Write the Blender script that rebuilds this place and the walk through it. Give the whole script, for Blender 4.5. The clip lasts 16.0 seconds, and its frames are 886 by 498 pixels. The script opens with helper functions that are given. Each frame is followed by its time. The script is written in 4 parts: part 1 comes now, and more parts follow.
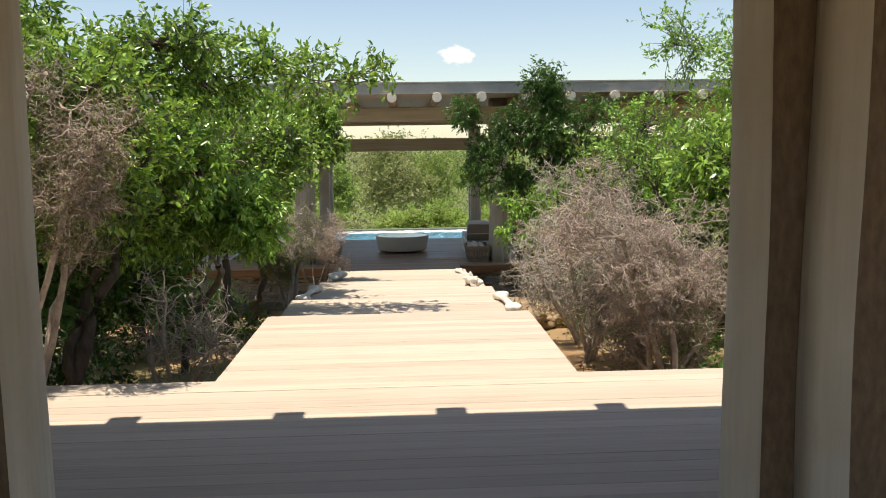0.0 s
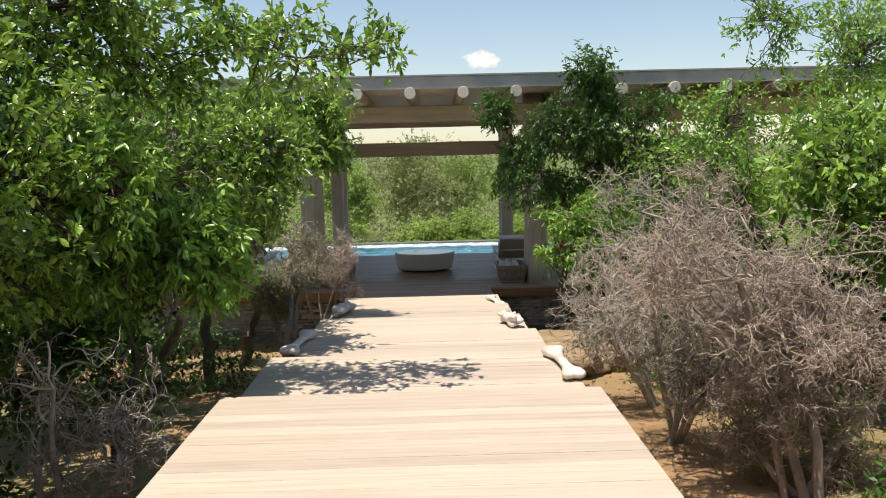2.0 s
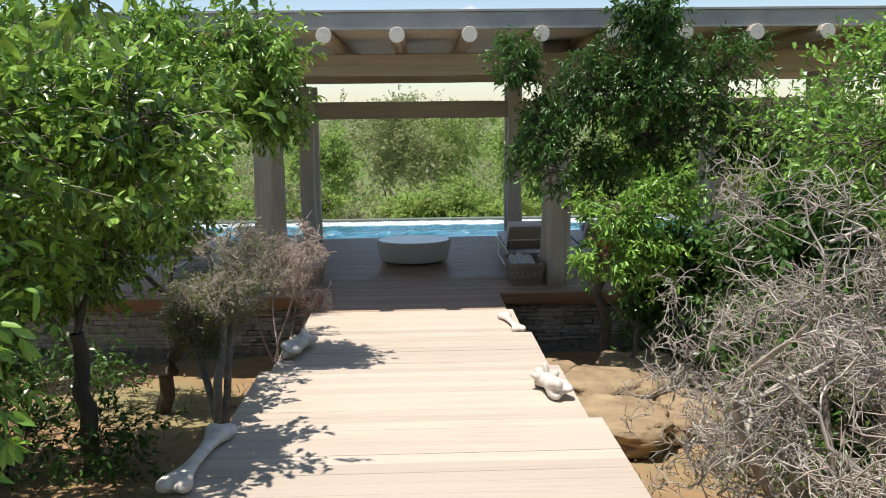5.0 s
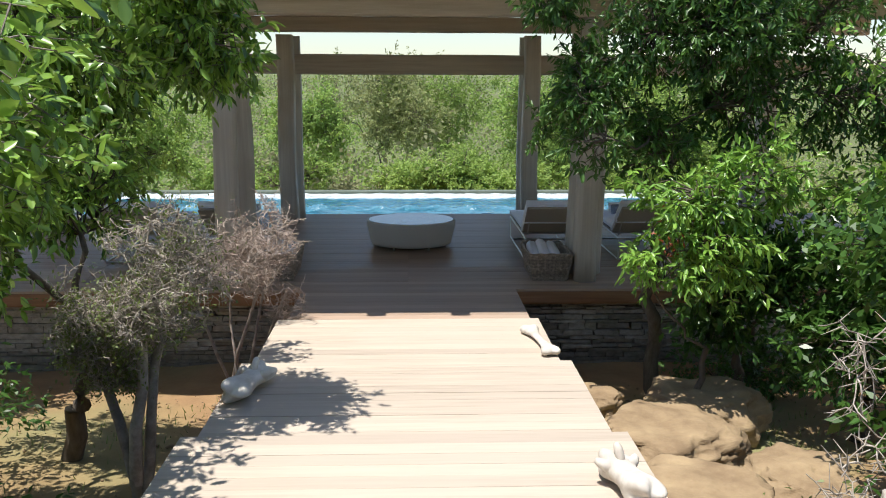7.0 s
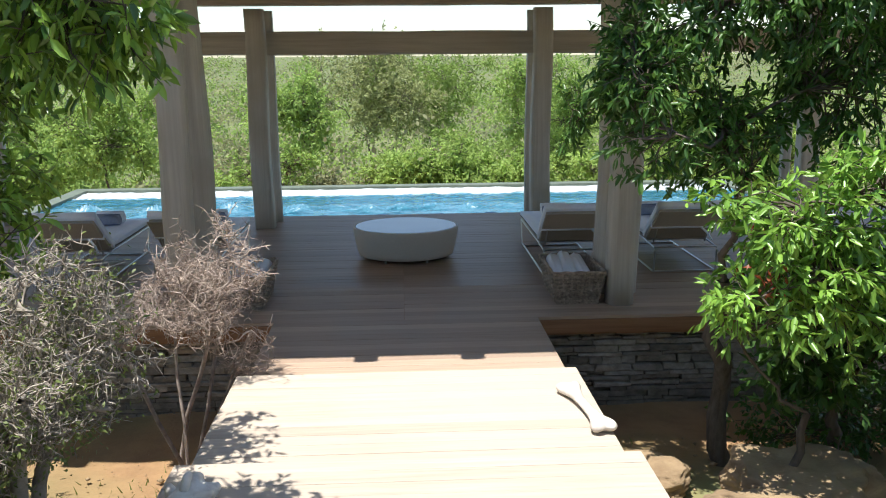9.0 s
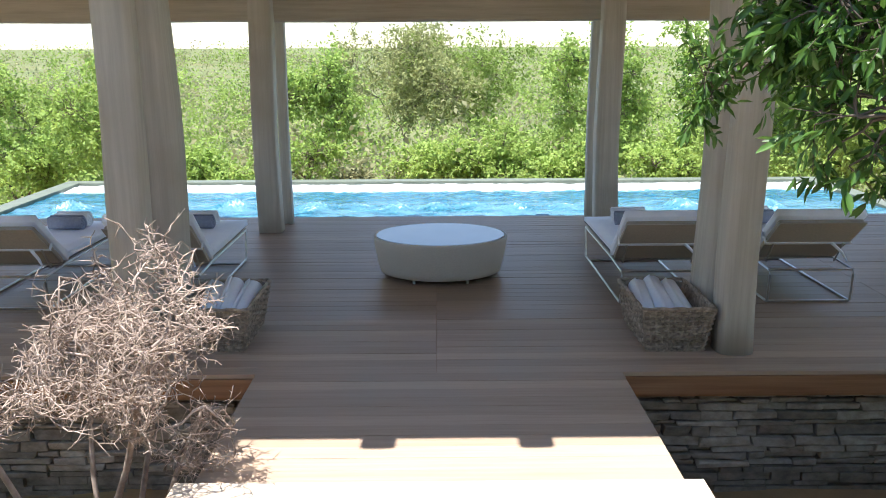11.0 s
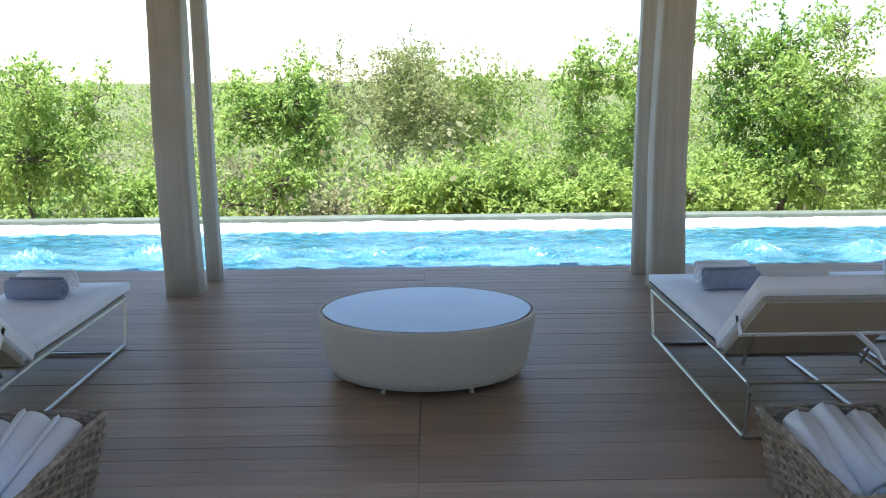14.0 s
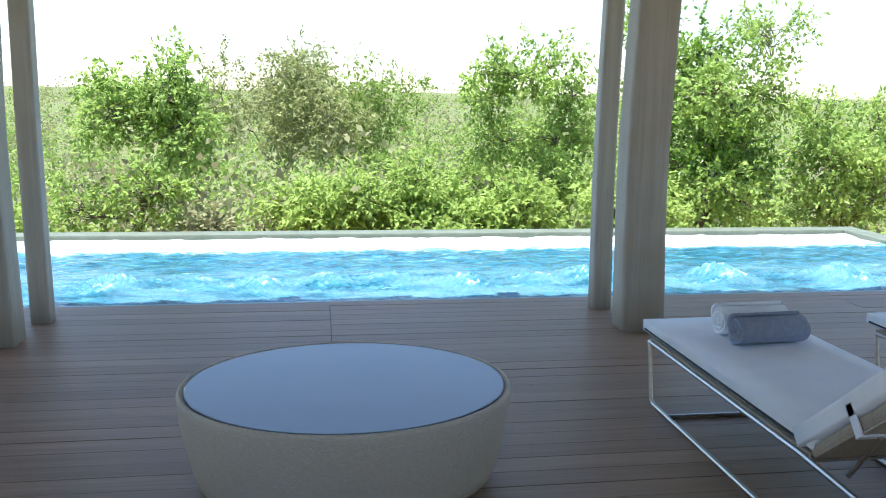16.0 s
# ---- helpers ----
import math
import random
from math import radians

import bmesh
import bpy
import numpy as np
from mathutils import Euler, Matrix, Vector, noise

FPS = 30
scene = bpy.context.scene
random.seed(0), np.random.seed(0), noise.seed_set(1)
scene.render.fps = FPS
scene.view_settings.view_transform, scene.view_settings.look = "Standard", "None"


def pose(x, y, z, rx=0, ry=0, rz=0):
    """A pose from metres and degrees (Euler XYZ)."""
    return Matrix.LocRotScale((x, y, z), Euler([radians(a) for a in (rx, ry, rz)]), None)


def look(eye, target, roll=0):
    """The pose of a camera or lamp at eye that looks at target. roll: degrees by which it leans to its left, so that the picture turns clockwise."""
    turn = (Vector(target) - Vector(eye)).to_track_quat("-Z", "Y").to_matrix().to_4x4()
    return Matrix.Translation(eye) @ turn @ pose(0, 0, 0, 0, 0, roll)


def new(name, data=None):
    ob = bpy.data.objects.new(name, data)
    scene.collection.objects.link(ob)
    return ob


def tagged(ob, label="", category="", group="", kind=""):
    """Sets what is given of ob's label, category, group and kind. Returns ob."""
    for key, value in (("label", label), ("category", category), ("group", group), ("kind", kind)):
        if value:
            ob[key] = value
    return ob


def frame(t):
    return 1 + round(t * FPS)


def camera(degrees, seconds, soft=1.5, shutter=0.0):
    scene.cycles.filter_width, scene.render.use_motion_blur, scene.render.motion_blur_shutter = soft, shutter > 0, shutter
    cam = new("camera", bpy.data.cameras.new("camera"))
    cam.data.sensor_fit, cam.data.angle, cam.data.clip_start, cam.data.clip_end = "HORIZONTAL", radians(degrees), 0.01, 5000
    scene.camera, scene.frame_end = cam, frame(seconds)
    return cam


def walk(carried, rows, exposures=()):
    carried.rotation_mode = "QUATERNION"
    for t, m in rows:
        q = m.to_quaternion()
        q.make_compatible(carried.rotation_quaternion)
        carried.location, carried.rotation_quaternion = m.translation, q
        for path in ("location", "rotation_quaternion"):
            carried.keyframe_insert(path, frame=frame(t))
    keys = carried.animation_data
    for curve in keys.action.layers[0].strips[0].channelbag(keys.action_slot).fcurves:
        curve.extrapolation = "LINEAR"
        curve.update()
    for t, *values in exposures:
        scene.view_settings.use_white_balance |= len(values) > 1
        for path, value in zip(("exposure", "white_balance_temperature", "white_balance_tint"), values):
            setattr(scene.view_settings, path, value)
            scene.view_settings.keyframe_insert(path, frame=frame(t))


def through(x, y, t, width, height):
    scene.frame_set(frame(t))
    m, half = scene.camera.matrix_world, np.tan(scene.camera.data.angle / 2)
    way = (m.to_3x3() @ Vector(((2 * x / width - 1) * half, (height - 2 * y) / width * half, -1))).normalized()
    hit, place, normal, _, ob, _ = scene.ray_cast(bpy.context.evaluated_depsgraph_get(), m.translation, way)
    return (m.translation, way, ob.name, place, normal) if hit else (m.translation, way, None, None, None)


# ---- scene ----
cam = camera(56.0, 16.0, soft=1.0)
PATH = [
    (0, (0.062, -1.051, 2.628), (0.155, 0.933, 2.393), -0.8),
    (0.5, (0.095, -0.477, 2.652), (0.216, 1.508, 2.438), -0.7),
    (1, (0.137, 0.249, 2.613), (0.252, 2.235, 2.407), -0.8),
    (1.5, (0.16, 0.902, 2.63), (0.193, 2.891, 2.427), -1.4),
    (2, (0.156, 1.622, 2.621), (0.186, 3.609, 2.399), -1.4),
    (2.5, (0.141, 2.266, 2.632), (0.193, 4.253, 2.408), -0.7),
    (3, (0.084, 2.887, 2.655), (0.183, 4.87, 2.41), -0.3),
    (3.5, (0.075, 3.562, 2.681), (0.164, 5.544, 2.429), -0.3),
    (4, (0.084, 4.244, 2.68), (0.18, 6.223, 2.405), 0.4),
    (4.5, (0.146, 4.853, 2.68), (0.262, 6.826, 2.373), 0.5),
    (5, (0.079, 5.464, 2.724), (0.141, 7.437, 2.403), -0.7),
    (5.2, (0.069, 5.711, 2.727), (0.122, 7.682, 2.393), -0.3),
    (7.5, (0.019, 8.512, 2.542), (0.094, 10.47, 2.138), 0.2),
    (8, (-0.036, 8.979, 2.555), (0.048, 10.936, 2.15), -0.2),
    (10.3, (0.002, 11.518, 2.302), (0.107, 13.454, 1.811), -0.3),
    (10.5, (-0.02, 11.761, 2.254), (0.075, 13.701, 1.774), 0.3),
    (11, (0.004, 12.36, 2.254), (0.014, 14.306, 1.794), -0.3),
    (11.5, (0.014, 12.892, 2.17), (0.024, 14.839, 1.716), -0.3),
    (12, (-0.006, 13.513, 2.088), (0.042, 15.466, 1.66), 0.1),
    (12.5, (0.03, 14.121, 2.033), (0.055, 16.079, 1.629), -0.3),
    (13, (0.046, 14.634, 1.934), (0.099, 16.59, 1.518), -0.2),
    (13.5, (0.04, 15.156, 1.849), (0.109, 17.115, 1.452), -0.3),
    (14, (0.057, 15.642, 1.812), (0.083, 17.605, 1.427), -0.5),
    (14.5, (0.029, 16.091, 1.776), (0.077, 18.05, 1.376), 0.5),
    (15, (-0.005, 16.521, 1.698), (0.135, 18.475, 1.298), 0.7),
    (15.5, (-0.012, 17.0, 1.626), (0.18, 18.956, 1.255), 0.7),
    (16, (-0.083, 17.429, 1.6), (0.207, 19.376, 1.243), 0.9),
]
walk(cam, [(t, look(eye, target, roll)) for t, eye, target, roll in PATH],
     exposures=[(0, 0.42, 7450, 12), (1.5, 0.3, 7300, 12), (2.8, 0.26, 6850, 11), (5, 0.32, 6620, 11), (8, 0.5, 6450, 10), (10.3, 1.03, 6450, 12), (11.5, 1.42, 6480, 14), (13, 1.56, 6450, 14), (14.2, 1.4, 6250, 11), (16, 1.37, 6250, 10)])

# ---------------------------------------------------------------- world, sun
world = bpy.data.worlds.new("sky")
scene.world = world
world.use_nodes = True
_n, _l = world.node_tree.nodes, world.node_tree.links
SUN_FROM = Vector((-0.19, -0.105, 1.0)).normalized()      # direction towards the sun
sky = _n.new("ShaderNodeTexSky")
sky.sky_type = "NISHITA"
sky.sun_disc = False
sky.sun_elevation = math.asin(SUN_FROM.z)
sky.sun_rotation = math.atan2(SUN_FROM.x, SUN_FROM.y)
sky.air_density, sky.dust_density, sky.altitude = 1.0, 0.6, 300
_l.new(sky.outputs[0], _n["Background"].inputs[0])
_n["Background"].inputs[1].default_value = 0.125
sun = new("sun", bpy.data.lights.new("sun", "SUN"))
sun.data.energy, sun.data.angle, sun.data.color = 4.6, radians(0.53), (1.0, 0.96, 0.9)
sun.matrix_world = look((0, 0, 60), Vector((0, 0, 60)) - SUN_FROM)


# ---------------------------------------------------------------- materials
def material(name, base, dark=None, rough=0.7, scale=(6, 6, 6), detail=6, bump=0.15, bump_scale=None, metal=0.0,
             vary=0.0, island=False, spec=0.4, mix=(0.35, 0.7), stain=None, stain_scale=0.6, bump_dist=0.01):
    """A principled material: two-scale noise between two colours, per-object tone, stains and fine relief."""
    m = bpy.data.materials.new(name)
    m.use_nodes = True
    n, l = m.node_tree.nodes, m.node_tree.links
    b = n["Principled BSDF"]
    b.inputs["Roughness"].default_value = rough
    b.inputs["Metallic"].default_value = metal
    b.inputs["Specular IOR Level"].default_value = spec
    mp = n.new("ShaderNodeMapping")
    mp.inputs["Scale"].default_value = scale
    geo = n.new("ShaderNodeNewGeometry")
    l.new(geo.outputs["Position"], mp.inputs["Vector"])
    no = n.new("ShaderNodeTexNoise")
    no.inputs["Detail"].default_value = detail
    no.inputs["Scale"].default_value = 1.0
    no.inputs["Roughness"].default_value = 0.65
    l.new(mp.outputs[0], no.inputs["Vector"])
    ramp = n.new("ShaderNodeMapRange")
    ramp.inputs[1].default_value, ramp.inputs[2].default_value = mix
    l.new(no.outputs[0], ramp.inputs[0])
    mx = n.new("ShaderNodeMix")
    mx.data_type = "RGBA"
    dark = dark or tuple(c * 0.6 for c in base)
    mx.inputs["A"].default_value = (*dark, 1)
    mx.inputs["B"].default_value = (*base, 1)
    l.new(ramp.outputs[0], mx.inputs["Factor"])
    out = mx.outputs["Result"]
    if stain:
        n2 = n.new("ShaderNodeTexNoise")
        n2.inputs["Scale"].default_value = stain_scale
        n2.inputs["Detail"].default_value = 4
        l.new(geo.outputs["Position"], n2.inputs["Vector"])
        r2 = n.new("ShaderNodeMapRange")
        r2.inputs[1].default_value, r2.inputs[2].default_value = 0.45, 0.72
        l.new(n2.outputs[0], r2.inputs[0])
        m2 = n.new("ShaderNodeMix")
        m2.data_type = "RGBA"
        l.new(r2.outputs[0], m2.inputs["Factor"])
        l.new(out, m2.inputs["A"])
        m2.inputs["B"].default_value = (*stain, 1)
        out = m2.outputs["Result"]
    if vary:
        hs = n.new("ShaderNodeHueSaturation")
        if island:
            src = geo.outputs["Random Per Island"]
        else:
            src = n.new("ShaderNodeObjectInfo").outputs["Random"]
        mr = n.new("ShaderNodeMapRange")
        mr.inputs[3].default_value, mr.inputs[4].default_value = 1 - vary, 1 + vary
        l.new(src, mr.inputs[0])
        l.new(mr.outputs[0], hs.inputs["Value"])
        l.new(out, hs.inputs["Color"])
        out = hs.outputs[0]
    l.new(out, b.inputs["Base Color"])
    if bump:
        bp = n.new("ShaderNodeBump")
        bp.inputs["Strength"].default_value = bump
        bp.inputs["Distance"].default_value = bump_dist
        if bump_scale:
            n3 = n.new("ShaderNodeTexNoise")
            n3.inputs["Scale"].default_value = bump_scale
            n3.inputs["Detail"].default_value = 5
            l.new(geo.outputs["Position"], n3.inputs["Vector"])
            l.new(n3.outputs[0], bp.inputs["Height"])
        else:
            l.new(no.outputs[0], bp.inputs["Height"])
        l.new(bp.outputs[0], b.inputs["Normal"])
    return m


def leaf_material(name, light, dark, rough=0.45, through=0.42, spec=0.45, grain=0.75, patch=1.3):
    """Leaves: tone by island, light passing through the blade."""
    m = bpy.data.materials.new(name)
    m.use_nodes = True
    n, l = m.node_tree.nodes, m.node_tree.links
    b = n["Principled BSDF"]
    geo = n.new("ShaderNodeNewGeometry")
    mx = n.new("ShaderNodeMix")
    mx.data_type = "RGBA"
    mx.inputs["A"].default_value = (*dark, 1)
    mx.inputs["B"].default_value = (*light, 1)
    no = n.new("ShaderNodeTexNoise")
    no.inputs["Scale"].default_value = patch
    l.new(geo.outputs["Position"], no.inputs["Vector"])
    ad = n.new("ShaderNodeMath")
    ad.operation = "MULTIPLY_ADD"
    ad.inputs[1].default_value, ad.inputs[2].default_value = grain, 0.175 - grain / 2
    l.new(geo.outputs["Random Per Island"], ad.inputs[0])
    a2 = n.new("ShaderNodeMath")
    a2.operation = "ADD"
    l.new(ad.outputs[0], a2.inputs[0])
    l.new(no.outputs[0], a2.inputs[1])
    a2.use_clamp = True
    l.new(a2.outputs[0], mx.inputs["Factor"])
    l.new(mx.outputs["Result"], b.inputs["Base Color"])
    b.inputs["Roughness"].default_value = rough
    b.inputs["Specular IOR Level"].default_value = spec
    tr = n.new("ShaderNodeBsdfTranslucent")
    hs = n.new("ShaderNodeHueSaturation")
    hs.inputs["Value"].default_value = 1.5
    hs.inputs["Hue"].default_value = 0.485
    l.new(mx.outputs["Result"], hs.inputs["Color"])
    l.new(hs.outputs[0], tr.inputs["Color"])
    ms = n.new("ShaderNodeMixShader")
    ms.inputs[0].default_value = through
    l.new(b.outputs[0], ms.inputs[1])
    l.new(tr.outputs[0], ms.inputs[2])
    l.new(ms.outputs[0], n["Material Output"].inputs[0])
    return m


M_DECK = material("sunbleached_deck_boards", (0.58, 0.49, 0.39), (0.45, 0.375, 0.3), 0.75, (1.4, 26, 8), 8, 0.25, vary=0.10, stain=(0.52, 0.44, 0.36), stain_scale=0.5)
# One timber in two tones: the lit front lighter, the shaded inside darker.
M_DECKMID = material("lighter_deck_boards", (0.47, 0.35, 0.26), (0.38, 0.275, 0.2), 0.6, (1.2, 28, 8), 8, 0.2, vary=0.14, stain=(0.4, 0.32, 0.25), stain_scale=0.7)
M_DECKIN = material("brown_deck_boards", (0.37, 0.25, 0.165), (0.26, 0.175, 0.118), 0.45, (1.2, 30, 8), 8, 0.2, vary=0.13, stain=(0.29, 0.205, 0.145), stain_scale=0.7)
M_FASCIA = material("orange_brown_fascia_timber", (0.36, 0.19, 0.1), (0.24, 0.12, 0.06), 0.6, (1.0, 10, 30), 6, 0.2)
M_POST = material("grey_weathered_timber", (0.58, 0.55, 0.485), (0.45, 0.42, 0.36), 0.8, (24, 24, 0.7), 9, 0.6, bump_dist=0.012, stain=(0.43, 0.385, 0.31), stain_scale=1.2, vary=0.06)
M_BEAM = material("grey_weathered_beam", (0.54, 0.49, 0.41), (0.39, 0.345, 0.28), 0.8, (0.8, 14, 14), 8, 0.45, bump_dist=0.02, stain=(0.45, 0.38, 0.29), stain_scale=0.9)
M_LOG = material("peeled_log", (0.52, 0.43, 0.32), (0.36, 0.28, 0.2), 0.75, (12, 0.8, 12), 6, 0.3)
M_END = material("pale_log_end", (0.72, 0.68, 0.6), (0.6, 0.55, 0.47), 0.8, (20, 20, 20), 5, 0.1)
M_ROOF = material("grey_roof_edge", (0.42, 0.41, 0.39), (0.33, 0.32, 0.3), 0.6, (3, 3, 3), 5, 0.1)
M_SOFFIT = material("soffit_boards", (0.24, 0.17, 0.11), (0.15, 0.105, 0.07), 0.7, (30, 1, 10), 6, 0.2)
M_CEIL = material("pale_ceiling_boards", (0.80, 0.75, 0.66), (0.72, 0.66, 0.57), 0.75, (26, 1, 10), 6, 0.2)
M_STONE = material("stacked_slate", (0.40, 0.35, 0.285), (0.2, 0.17, 0.135), 0.85, (9, 9, 14), 8, 0.6, vary=0.35, bump_dist=0.02)
M_MORTAR = material("dark_stone_joint", (0.07, 0.06, 0.05), None, 0.95, (9, 9, 9), 4, 0.3)
M_SAND = material("ochre_sand", (0.40, 0.25, 0.125), (0.27, 0.165, 0.085), 0.95, (2.2, 2.2, 2.2), 9, 0.6, 30, stain=(0.24, 0.25, 0.11), stain_scale=0.35)
M_ROCK = material("ochre_sandstone", (0.42, 0.31, 0.18), (0.24, 0.165, 0.095), 0.9, (3, 3, 9), 8, 0.8, bump_dist=0.04)
M_BARK = material("dark_bark", (0.17, 0.14, 0.11), (0.09, 0.07, 0.055), 0.9, (20, 20, 6), 6, 0.6)
M_BARKPALE = material("pale_grey_bark", (0.34, 0.30, 0.25), (0.16, 0.135, 0.11), 0.9, (20, 20, 6), 6, 0.6)
M_TWIG = material("pale_grey_twig", (0.55, 0.49, 0.42), (0.28, 0.245, 0.205), 0.85, (9, 9, 9), 4, 0.2, vary=0.3, island=True)
M_TWIGP = material("pinkish_dry_twig", (0.58, 0.48, 0.41), (0.29, 0.23, 0.195), 0.85, (9, 9, 9), 4, 0.2, vary=0.3, island=True)
M_BONE = material("bleached_bone", (0.80, 0.76, 0.69), (0.62, 0.57, 0.5), 0.7, (14, 14, 14), 6, 0.35, stain=(0.5, 0.44, 0.37), stain_scale=6)
M_WICKER = material("grey_wicker", (0.46, 0.38, 0.30), (0.21, 0.165, 0.125), 0.75, (25, 25, 25), 4, 0.3, vary=0.25, island=True)
# The skylight's blue cast is mixed into the white of towels and cushions.
M_TOWEL = material("white_towel", (0.9, 0.92, 0.96), (0.85, 0.87, 0.92), 0.95, (40, 40, 40), 3, 0.15, 180)
M_TOWELG = material("grey_blue_towel", (0.32, 0.36, 0.45), (0.26, 0.29, 0.38), 0.95, (40, 40, 40), 3, 0.15, 180)
M_CUSH = material("sky_tinted_white_canvas", (0.88, 0.91, 0.97), (0.83, 0.86, 0.94), 0.9, (6, 6, 6), 4, 0.12, 60)
M_PIPE = material("dark_blue_piping", (0.05, 0.06, 0.08), None, 0.7, (9, 9, 9), 2, 0)
M_WEAVE = material("taupe_outdoor_weave", (0.42, 0.375, 0.31), (0.33, 0.29, 0.24), 0.7, (90, 90, 90), 2, 0.3)
M_CANVAS = material("sand_canvas", (0.52, 0.47, 0.40), (0.44, 0.40, 0.34), 0.85, (60, 60, 60), 3, 0.2)
M_STEEL = material("brushed_steel_tube", (0.62, 0.61, 0.59), (0.52, 0.51, 0.5), 0.3, (30, 30, 30), 3, 0.02, metal=1.0)
M_TABLE = material("cream_woven_band", (0.60, 0.565, 0.49), (0.52, 0.485, 0.42), 0.75, (60, 60, 130), 3, 0.4)
M_FOOT = material("pale_plastic_foot", (0.7, 0.68, 0.64), None, 0.5, (9, 9, 9), 2, 0)
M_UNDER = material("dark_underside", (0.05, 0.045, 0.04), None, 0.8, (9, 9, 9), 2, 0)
M_TILE = material("pool_mosaic", (0.22, 0.47, 0.56), (0.15, 0.38, 0.49), 0.3, (12, 12, 12), 4, 0.1)
M_RIM = material("grey_green_pool_rim", (0.17, 0.2, 0.155), (0.12, 0.145, 0.11), 0.5, (4, 4, 4), 6, 0.2)
M_PLASTER = material("earth_plaster", (0.45, 0.38, 0.3), (0.38, 0.32, 0.25), 0.9, (2, 2, 2), 6, 0.3)
M_HILL = material("bush_ground", (0.16, 0.195, 0.075), (0.10, 0.13, 0.045), 0.95, (0.15, 0.15, 0.15), 8, 0.8, 0.8, stain=(0.17, 0.17, 0.075), stain_scale=0.04, bump_dist=0.8)
L_MID = leaf_material("bush_leaf", (0.28, 0.47, 0.075), (0.03, 0.085, 0.015), 0.3, 0.22, 0.6, 1.1)
L_BRIGHT = leaf_material("bright_leaf", (0.26, 0.46, 0.075), (0.07, 0.18, 0.03), 0.32, 0.22, 0.5)
L_DARK = leaf_material("dark_glossy_leaf", (0.085, 0.19, 0.035), (0.03, 0.08, 0.016), 0.35, 0.25)
L_DRY = leaf_material("brown_green_leaf", (0.20, 0.19, 0.085), (0.11, 0.10, 0.05), 0.6, 0.3)
L_MOUND = leaf_material("mound_leaf", (0.33, 0.365, 0.16), (0.21, 0.245, 0.1), 0.9, 0.25, 0.1, 0.5, 0.25)
L_OLIVE = leaf_material("olive_leaf", (0.21, 0.27, 0.085), (0.10, 0.14, 0.04), 0.5, 0.35)
L_NEARFAR = leaf_material("pool_side_leaf", (0.32, 0.46, 0.12), (0.15, 0.25, 0.065), 0.6, 0.36, 0.25)
L_LIME = leaf_material("yellow_green_leaf", (0.34, 0.47, 0.13), (0.2, 0.3, 0.08), 0.7, 0.36, 0.2)
L_FAR = leaf_material("far_green_leaf", (0.25, 0.36, 0.09), (0.165, 0.245, 0.07), 0.9, 0.25, 0.1, 0.3, 0.1)
L_FARG = leaf_material("far_grey_leaf", (0.31, 0.31, 0.17), (0.21, 0.235, 0.12), 0.9, 0.25, 0.1, 0.3, 0.1)
L_RED = leaf_material("red_orange_leaf", (0.36, 0.10, 0.035), (0.2, 0.05, 0.02), 0.5, 0.3)


# The blue-grey base holds the sky's reflection; the top is opaque.
M_GLASS = material("pale_glass_top", (0.2, 0.25, 0.31), (0.185, 0.235, 0.295), 0.05, (2, 2, 2), 2, 0, spec=0.8)


